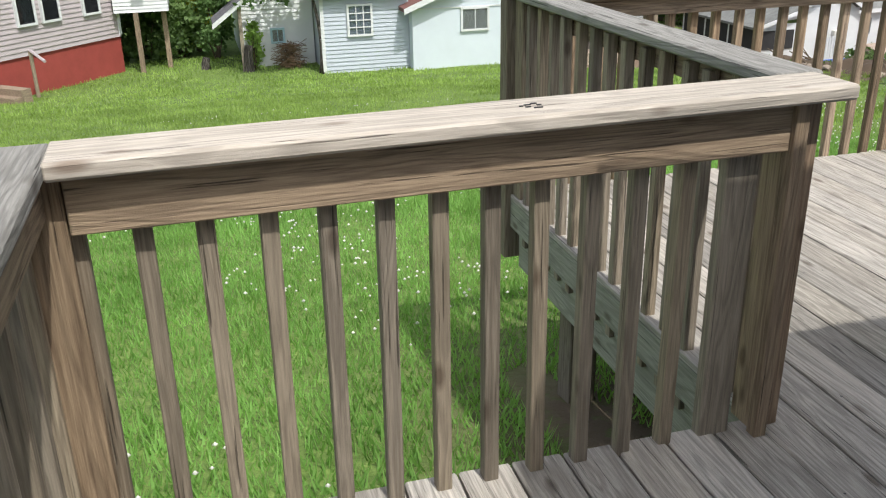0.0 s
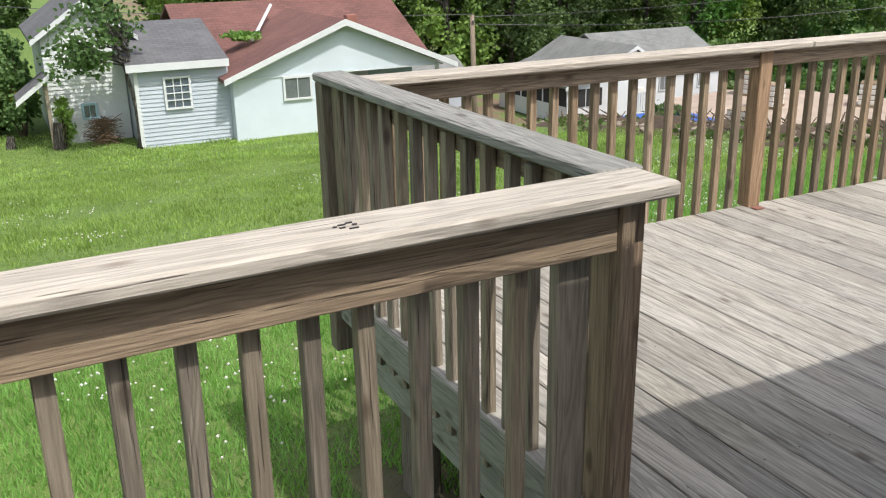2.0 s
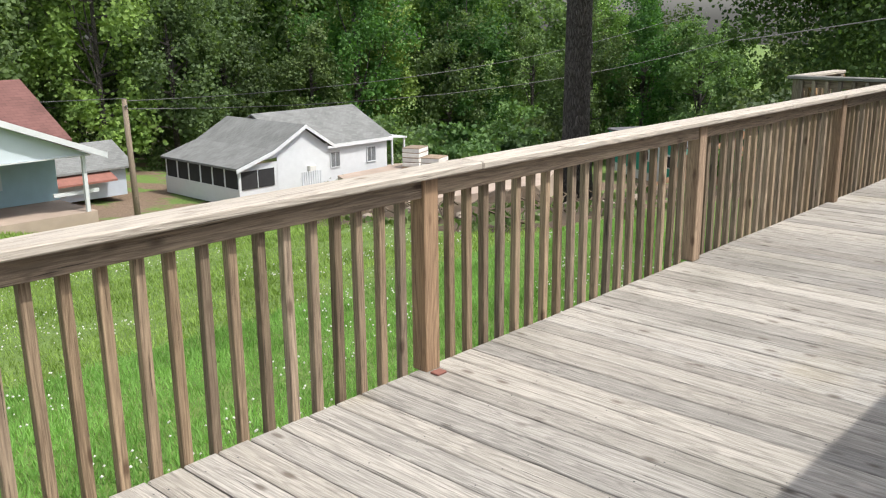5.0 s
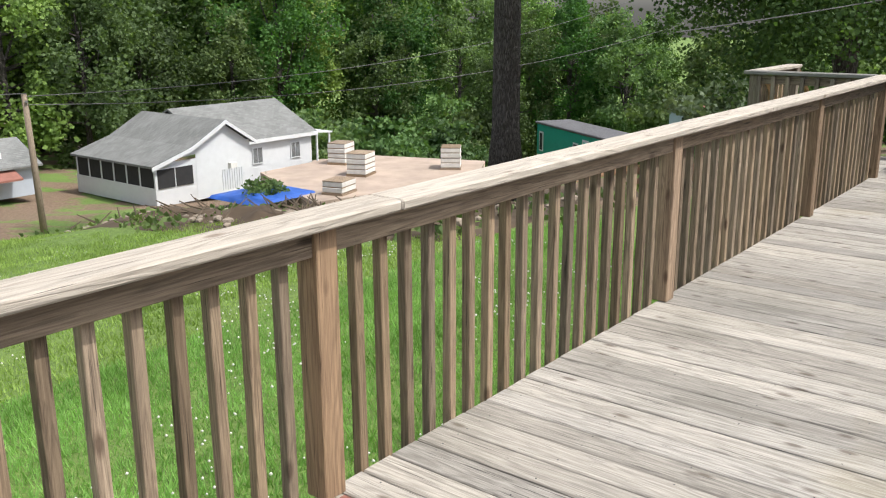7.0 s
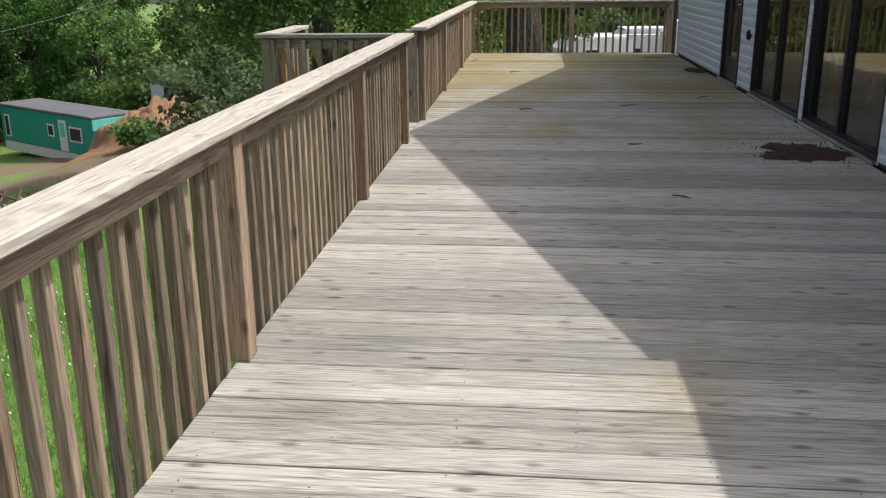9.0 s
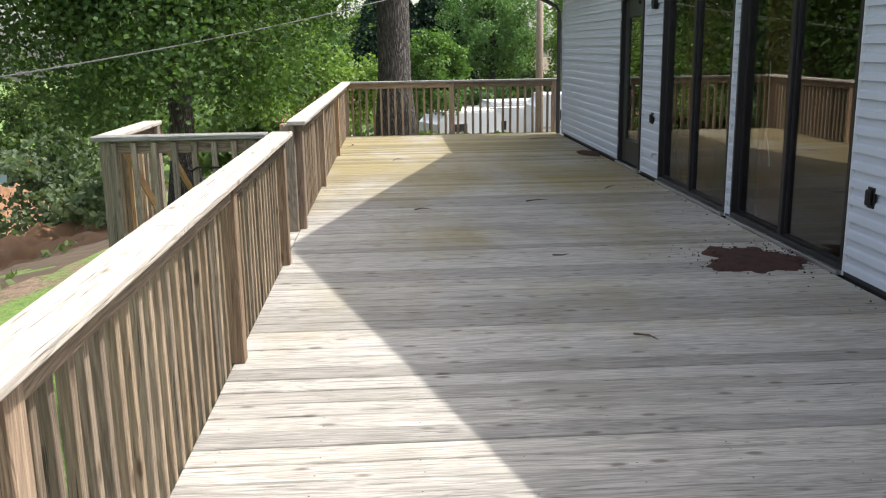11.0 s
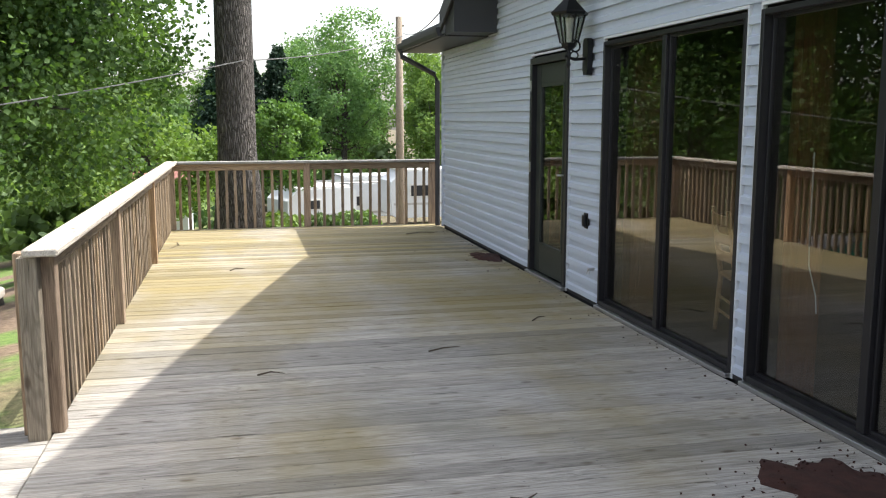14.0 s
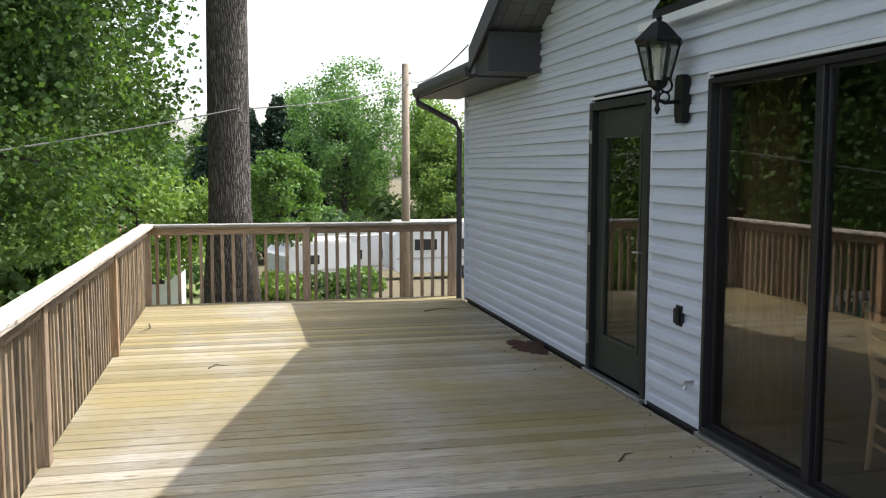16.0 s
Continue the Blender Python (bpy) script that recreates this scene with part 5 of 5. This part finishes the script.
def far_white_house():
    h = thing("farmhouse", "white sided farmhouse with a grey shingle roof and screened porch", "house", "", (0, 0, -0.55))
    zb, ze = -7.7, -5.45
    # gabled south front
    part("wall", box(28.7, 34.9, 41.6, 41.75, zb, ze), WHITE, h)
    part("wall", box(34.75, 34.9, 41.76, 44.0, zb, -4.95), WHITE, h)
    part("siding", siding_strip(bmesh.new(), 31.2, 34.9, zb, -4.95, 41.6, 0.14), WHITE, h)
    part("gable_wall", prism([(30.2, -5.3), (34.9, -4.95), (33.1, -3.75)], (41.6, 41.74), 1), WHITE, h)
    part("siding", siding_strip(bmesh.new(), 30.6, 34.9, -4.95, -3.75, 41.6, 0.14, (33.1, -4.95, -3.75)), WHITE, h)
    part("roof", prism([(28.3, -5.62), (28.3, -5.5), (30.8, -4.75), (33.1, -3.55), (33.1, -3.68), (30.8, -4.88)], (41.3, 49.0), 1), GREYROOF, h)
    part("roof", prism([(33.1, -3.68), (33.1, -3.55), (35.2, -4.9), (35.2, -5.03)], (41.3, 46.0), 1), GREYROOF, h)
    part("fascia", prism([(28.28, -5.75), (28.28, -5.55), (30.8, -4.78), (33.1, -3.56), (33.1, -3.76), (30.8, -4.98)], (41.24, 41.297), 1), WHITE, h)
    part("fascia", prism([(33.1, -3.76), (33.1, -3.56), (35.24, -4.92), (35.24, -5.12)], (41.24, 41.297), 1), WHITE, h)
    # east wing
    part("wall", box(34.91, 41.0, 43.0, 43.15, zb, -5.1), WHITE, h)
    part("siding", siding_strip(bmesh.new(), 34.91, 41.0, zb, -5.1, 43.0, 0.14), WHITE, h)
    part("wall", box(40.85, 41.0, 43.16, 50, zb, -5.1), WHITE, h)
    gable_roof_x(h, 33.4, 41.0, 43.0, 50.0, -5.1, -3.4, GREYROOF, 0.3, 0.12, WHITE)
    for x in (36.2, 39.2):
        add_window(h, x, -6.6, 0.8, 1.0, 42.98, bars=(2, 1), pane=BLOCK)
    part("wall_unit", box(33.3, 33.75, 41.3, 41.58, -6.35, -5.95, 0.02), BLOCK, h)
    part("awning", prism([(41.0, -5.2), (41.0, -5.1), (42.6, -5.25), (42.6, -5.35)], (42.7, 44.4), 1), WHITE, h)
    for x in (41.3, 42.4):
        part("porch_post", box(x, x + 0.1, 42.8, 42.9, zb, -5.3), WHITE, h)
    part("porch_step", box(41.1, 42.5, 42.0, 43.5, zb, -7.1), CONC, h)
    # screened porch on the west side
    for x in (28.75, 29.9):
        part("screen", box(x, x + 1.05, 41.55, 41.6, -6.75, -5.75), DARKIN, h)
    part("screen_frame", box(28.7, 31.0, 41.53, 41.548, -5.75, -5.68), WHITE, h)
    part("side_wall", box(28.55, 28.68, 41.6, 49, zb, -6.7), WHITE, h)
    for i in range(6):
        part("side_screen", box(28.58, 28.64, 41.7 + 1.2 * i, 42.8 + 1.2 * i, -6.7, -5.7), DARKIN, h)
        part("side_post", box(28.55, 28.68, 42.8 + 1.2 * i, 42.9 + 1.2 * i, -6.7, -5.7), WHITE, h)
    part("corner_post", box(28.55, 28.7, 41.5, 41.6, zb, -5.6), WHITE, h)
    s = thing("outbuilding", "low grey shed with a faded roof behind the pole", "shed")
    part("wall", box(19.5, 25.0, 47, 51, -7.6, -5.9), GREYW, s)
    gable_roof_x(s, 19.5, 25.0, 47, 51, -5.9, -4.9, GREYROOF, 0.4, 0.1)
    part("lean_roof", prism([(46.0, -6.6), (46.0, -6.5), (47.2, -6.0), (47.2, -6.1)], (20, 24), 0), RUST, s)


far_white_house()


# ---- building yard ----
SLAB = -7.35
tagged(part("slab", prism([(31.5, 33.0), (41.0, 30.2), (46.5, 33.5), (43.5, 42.0), (35.5, 41.5)], (SLAB - 1.7, SLAB), 2), CONC), "broad pale pinkish concrete foundation slab", "slab")


def wavy(name, label, cat, x0, x1, y0, y1, mat, height, nx=30, ny=30, bump=0.25, freq=0.7, seed=0, base=None, kind=""):
    """A heap or sheet: an uneven grid that falls to the ground at its edge."""
    vs, fs = [], []
    for j in range(ny + 1):
        for i in range(nx + 1):
            u, v = i / nx, j / ny
            x, y = x0 + (x1 - x0) * u, y0 + (y1 - y0) * v
            e = min(1, 4 * min(u, 1 - u)) * min(1, 4 * min(v, 1 - v))
            dome = math.sin(math.pi * u) * math.sin(math.pi * v)
            z = (gz(x, y) if base is None else base) + height * dome * (0.7 + 0.6 * noise.noise((x * 0.4, y * 0.4, seed)))
            z += e * bump * (noise.noise((x * freq, y * freq, seed + 3)) + 0.5 * noise.noise((x * freq * 3, y * freq * 3, seed)))
            vs.append((x + 0.4 * e * noise.noise((x, y, seed + 7)), y, z - 0.12 * (e < 0.01)))
    for j in range(ny):
        for i in range(nx):
            a = j * (nx + 1) + i
            fs.append((a, a + 1, a + nx + 2, a + nx + 1))
    me = arrays(name, np.array(vs), np.array(fs), mat)
    tagged(new(name, me), label, cat, kind=kind)


wavy("tarp", "crumpled blue tarpaulin over materials", "tarp", 29.2, 33.4, 34.6, 38.2, TARP, 0.25, 24, 24, 0.1, 1.2, 1, SLAB + 0.08)
wavy("soil_bank", "dark bank of dug soil and debris along the lawn", "soil", 12.3, 18.5, 9.5, 23.5, SOIL, 0.12, 60, 110, 0.24, 0.9, 2, None, "stuff")
wavy("soil_bank", "dark bank of dug soil near the slab", "soil", 16.5, 22.5, 8.0, 18.0, SOIL, 0.15, 50, 70, 0.25, 0.8, 4, None, "stuff")
wavy("soil_heap", "brown heap of soil beside the slab", "soil", 33.5, 39.0, 27.0, 30.6, SOIL, 1.2, 30, 30, 0.35, 0.8, 6, -7.6, "stuff")
wavy("clay_heap", "large orange clay heap beside the teal trailer", "soil", 37.0, 47.5, 16.4, 22.6, CLAY, 2.1, 60, 60, 0.85, 1.0, 8, None, "stuff")
wavy("clay_heap", "spread of orange clay and broken stone", "soil", 26.0, 37.0, 11.2, 17.0, CLAY, 0.8, 50, 40, 0.5, 0.8, 9, None, "stuff")


def rubble():
    bm = bmesh.new()
    q = random.Random(8)
    for _ in range(260):
        x, y = (q.uniform(12.6, 18.3), q.uniform(10, 23)) if q.random() < 0.7 else (q.uniform(27, 36), q.uniform(11.5, 16.5))
        s = q.uniform(0.03, 0.11)
        r = bmesh.ops.create_icosphere(bm, subdivisions=1, radius=s)
        for v in r["verts"]:
            v.co = Vector((v.co.x * q.uniform(0.8, 1.6), v.co.y, v.co.z * 0.7)) + Vector((x, y, gz(x, y) + 0.08 + s * 0.2))
    tagged(part("rubble", bm, plain("field_stone", (0.3, 0.25, 0.2), 0.95)), "scattered stones and broken lumps in the soil", "rubble", kind="stuff")
    bm = bmesh.new()
    for _ in range(120):
        x, y = q.uniform(12.6, 18.3), q.uniform(10, 23)
        a = q.uniform(0, 3.14)
        add_tube(bm, [(x, y, gz(x, y) + 0.1), (x + 0.5 * math.cos(a), y + 0.5 * math.sin(a), gz(x, y) + q.uniform(0.15, 0.45))], [0.03, 0.012], 4)
    tagged(part("root_debris", bm, TWIG), "broken roots and sticks in the soil bank", "debris", kind="stuff")
    pts = np.stack([rng.uniform(12.2, 22, 5000), rng.uniform(8.5, 23, 5000), np.zeros(5000)], 1)
    pts = pts[np.array([noise.noise((a * 0.6, b * 0.6, 12)) > 0.12 for a, b, _ in pts])]
    pts[:, 2] = [gz(a, b) + 0.12 for a, b, _ in pts]
    tagged(new("weeds", leaves_mesh("weeds", pts, 0.16, L_BUSH, 1.5)), "low green weeds growing through the soil bank", "weeds", kind="stuff")


rubble()


def block_stack(x, y, z, layers, rz, label):
    s = thing("block_pallet", label, "pallet", "block pallets", (x, y, z), rz)
    part("pallet", box(-0.75, 0.75, -0.6, 0.6, 0, 0.12), W_FX, s)
    for i in range(layers):
        part("block_layer", box(-0.72 + 0.02 * (i % 2), 0.72, -0.57, 0.57, 0.14 + i * 0.29, 0.38 + i * 0.29, 0.02), BLOCK, s)
        part("slat", box(-0.7, 0.7, -0.56, 0.56, 0.384 + i * 0.29, 0.426 + i * 0.29), W_FX, s)


block_stack(38.4, 36.3, SLAB, 4, 20, "pallet of white concrete blocks stacked on the slab")
block_stack(40.6, 40.0, SLAB, 4, 20, "tall pallet of white concrete blocks on the slab")
block_stack(43.2, 33.6, SLAB, 4, 35, "pallet of white concrete blocks at the slab edge")
block_stack(33.9, 33.6, SLAB, 2, 15, "low pallet of grey white blocks at the slab corner")
fence = thing("garden_fence", "small white picket panel leaning by the farmhouse", "fence")
for i in range(9):
    part("picket", box(31.6 + i * 0.16, 31.7 + i * 0.16, 39.9, 39.94, -7.6, -6.5), WHITE, fence)
part("fence_rail", box(31.55, 33.1, 39.945, 39.98, -6.9, -6.82), WHITE, fence)


def teal_home():
    ax, ay = 51.6, 27.6
    # corner nearest, long side runs to (57.5, 37), end runs to (54.5, 26.5)
    ang = math.degrees(math.atan2(36.2 - ay, 57.0 - ax))
    t = thing("mobile_home", "teal green mobile home with a pale awning end", "mobile home", "", (ax, ay, -8.7), ang)
    part("body", box(0, 10.5, -2.6, 0, 0.2, 2.4, 0.05), TEAL, t)
    part("roof", box(-0.1, 10.6, -2.7, 0.1, 2.4, 2.56, 0.04), DARKROOF, t)
    part("end_band", box(-0.08, 0.05, -2.65, 0.05, 1.75, 2.38, 0.02), TEALP, t)
    part("end_window", box(-0.05, 0.02, -2.3, -0.25, 0.75, 1.7, 0.01), WHITE, t)
    for y in (-2.1, -1.3):
        part("end_pane", box(-0.06, -0.051, y, y + 0.6, 0.85, 1.6), DARKIN, t)
    part("skirt", box(0.05, 10.45, -2.55, -0.05, -0.4, 0.19), BLOCK, t)
    for x, w, z0, z1 in ((1.2, 1.3, 0.9, 1.8), (4.2, 0.7, 1.0, 1.75), (9.4, 0.6, 0.5, 1.9)):
        win = part("window", box(x, x + w, 0.002, 0.05, z0, z1, 0.01), WHITE, t)
        part("pane", box(x + 0.1, x + w - 0.1, 0.051, 0.06, z0 + 0.1, z1 - 0.1), DARKIN, win)
    dr = part("door", box(2.8, 3.6, 0.002, 0.06, 0.25, 2.1, 0.01), WHITE, t)
    part("pane", box(2.95, 3.45, 0.061, 0.07, 1.1, 1.95), TEALP, dr)


teal_home()


def far_trailer(name, label, x, y, z, rz, length, height, wall, roof, windows):
    t = thing(name, label, "trailer", "", (x, y, z), rz)
    bm = prism([(0, 0.45), (0.25, 0.3), (length - 0.1, 0.3), (length, 0.5), (length, height - 0.15), (length - 0.3, height), (0.5, height), (0, height - 0.5)], (0, 2.4), 1)
    part("body", bm, wall, t)
    part("roof", box(0.4, length - 0.3, 0.1, 2.3, height + 0.002, height + 0.1, 0.02), roof, t)
    for a, w in windows:
        win = part("window", box(a, a + w, -0.03, -0.002, height * 0.5, height * 0.76, 0.01), BLOCK, t)
        part("pane", box(a + 0.06, a + w - 0.06, -0.04, -0.031, height * 0.53, height * 0.73), DARKIN, win)
    part("stripe", box(0.1, length - 0.1, -0.012, -0.002, height * 0.36, height * 0.4), STEEL, t)
    for a in (length * 0.5, length * 0.5 + 0.75):
        wh = part("wheel", tube([(a, -0.1, 0.32), (a, 0.12, 0.32)], 0.32, 16), RUBBER, t)
        part("rim", tube([(a, -0.115, 0.32), (a, -0.102, 0.32)], 0.18, 12), STEEL, wh)


# sides that face the deck run along y
far_trailer("travel_trailer", "white travel trailer with twin wheels", 50.2, -4.0, gz(50, -5), -86, 7.0, 2.55, WHITE, BLOCK, ((0.9, 1.2), (3.2, 0.7), (5.2, 0.9)))
far_trailer("travel_trailer", "older white camping trailer behind the shrubs", 55.5, 0.2, gz(55, 0) - 0.7, -80, 6.5, 2.5, WHITE, STEEL, ((0.8, 0.9), (3.0, 0.6), (4.6, 0.9)))
far_trailer("box_trailer", "pale grey box trailer parked behind the others", 58.5, -2.2, gz(58, -2) - 0.9, -84, 6.5, 2.9, BLOCK, WHITE, ((1.0, 0.8), (4.0, 0.8)))
far_trailer("van_body", "small white camper beside the shrubs", 47.5, 1.1, gz(47, 1) - 0.2, -70, 3.4, 1.9, WHITE, BLOCK, ((0.8, 0.8),))


def red_shed():
    s = thing("red_roof_shed", "small white shed with a rusty red roof", "shed")
    zb = gz(40, 6)
    part("wall", box(39.5, 43, 4.9, 7.4, zb - 0.2, -1.15), WHITE, s)
    gable_roof_y(s, 39.5, 43, 4.9, 7.4, -1.15, -0.4, RUST, 0.3, 0.08)
    part("end_roof", prism([(4.6, -1.2), (4.6, -1.1), (6.1, -0.35), (6.1, -0.45)], (39.2, 43.2), 0), RUST, s)
    win = part("window", box(39.46, 39.499, 5.3, 5.8, -2.2, -1.6), BLOCK, s)
    part("pane", box(39.45, 39.459, 5.35, 5.75, -2.15, -1.65), DARKIN, win)
    g = thing("grey_mobile_home", "grey mobile home half hidden under the trees", "mobile home", "", (60, 17.5, -7.3), 70)
    part("body", box(0, 10, 0, 3, 0, 2.3, 0.04), GREYW, g)
    part("roof", box(-0.2, 10.2, -0.2, 3.2, 2.3, 2.5, 0.04), RUST, g)
    for x in (2.0, 5.0, 8.0):
        part("window", box(x, x + 0.8, 3.002, 3.03, 0.9, 1.8), DARKIN, g)


red_shed()


def pole(name, label, x, y, z, h, r, lean=0.0):
    p = thing(name, label, "utility pole", "utility poles")
    part("shaft", tube([(x, y, z - 0.2), (x + lean * 0.5, y, z + h * 0.5), (x + lean, y, z + h)], [r, r * 0.9, r * 0.75], 10), W_POLE, p, "", True)
    part("insulator", tube([(x + lean, y - 0.05, z + h - 0.25), (x + lean, y - 0.16, z + h - 0.25)], 0.05, 6), STEEL, p)


pole("utility_pole", "leaning orange-brown wooden utility pole", 35.4, -1.78, gz(35, -1.8), 6.9, 0.14, 0.05)
pole("utility_pole", "short grey wooden utility pole by the blue house", 18.2, 33.2, gz(18.2, 33.2) - 0.3, 5.9, 0.13, -0.15)


def cable(a, b, sag, r=0.012, label="thin grey overhead cable between poles and trees"):
    a, b = Vector(a), Vector(b)
    pts = [tuple(a.lerp(b, f) - Vector((0, 0, sag * 4 * f * (1 - f)))) for f in (i / 12 for i in range(13))]
    tagged(part("overhead_cable", tube(pts, r, 5), CABLE), label, "cable", "overhead cables")


cable((28.0, 2.95, 2.75), (19.2, 9.6, 1.1), 0.1, 0.013)
cable((28.1, 3.0, 2.75), (35.45, -1.9, 4.0), 0.15, 0.013)
cable((35.45, -1.9, 4.1), (20.6, 0.2, 3.1), 0.2, 0.011)
cable((18.1, 33.1, -1.3), (60, 30, 2.5), 1.2, 0.016)
cable((18.1, 33.1, -1.2), (-20, 40, 3.0), 1.0, 0.014)
cable((18.1, 33.1, -1.6), (62, 24, 2.0), 1.6, 0.016)
log = part("fallen_log", tube([(37.6, 15.2, gz(38, 15) + 0.1), (39.5, 14.6, gz(39, 15) + 0.2), (41.5, 13.8, gz(41, 14) + 0.2)], [0.26, 0.22, 0.16], 9), BARK)
tagged(log, "pale fallen log lying beyond the clay", "log")

# ---- deck boards, each its own piece ----
long_me = board_mesh(3.695)
walk_me = board_mesh(2.58)
n_long = int((X_E - 1.5) / PITCH)
for i in range(n_long):
    x = 1.5 + BW / 2 + i * PITCH
    dz = bal_rng.uniform(-0.002, 0.002)
    piece("deck_board", long_me, floor_deck, (x, 0.36, dz), 0, 0, bal_rng.uniform(-0.5, 0.5))
for i in range(13):
    piece("deck_board", walk_me, floor_deck, (1.43 - i * PITCH, -0.6, bal_rng.uniform(-0.002, 0.002)))


def nail_heads():
    pts = [(1.5 + BW / 2 + i * PITCH + s * 0.045 + bal_rng.uniform(-0.006, 0.006), 0.44 + j * 0.39 + bal_rng.uniform(-0.01, 0.01)) for i in range(n_long) for j in range(10) for s in (-1, 1) if bal_rng.random() < 0.5]
    c = np.array([(x, y, 0.0028) for x, y in pts if y < 3.98])
    a = np.arange(6) * math.pi / 3
    ring = np.stack([np.cos(a), np.sin(a), np.zeros(6)], 1) * 0.0038
    v = (c[:, None, :] + ring[None]).reshape(-1, 3)
    ob = new("nail_head", arrays("nail_head", v, np.arange(6 * len(c)).reshape(-1, 6), TRIM))
    ob.parent = floor_deck
    tagged(ob, "", "", "", "stuff")


nail_heads()
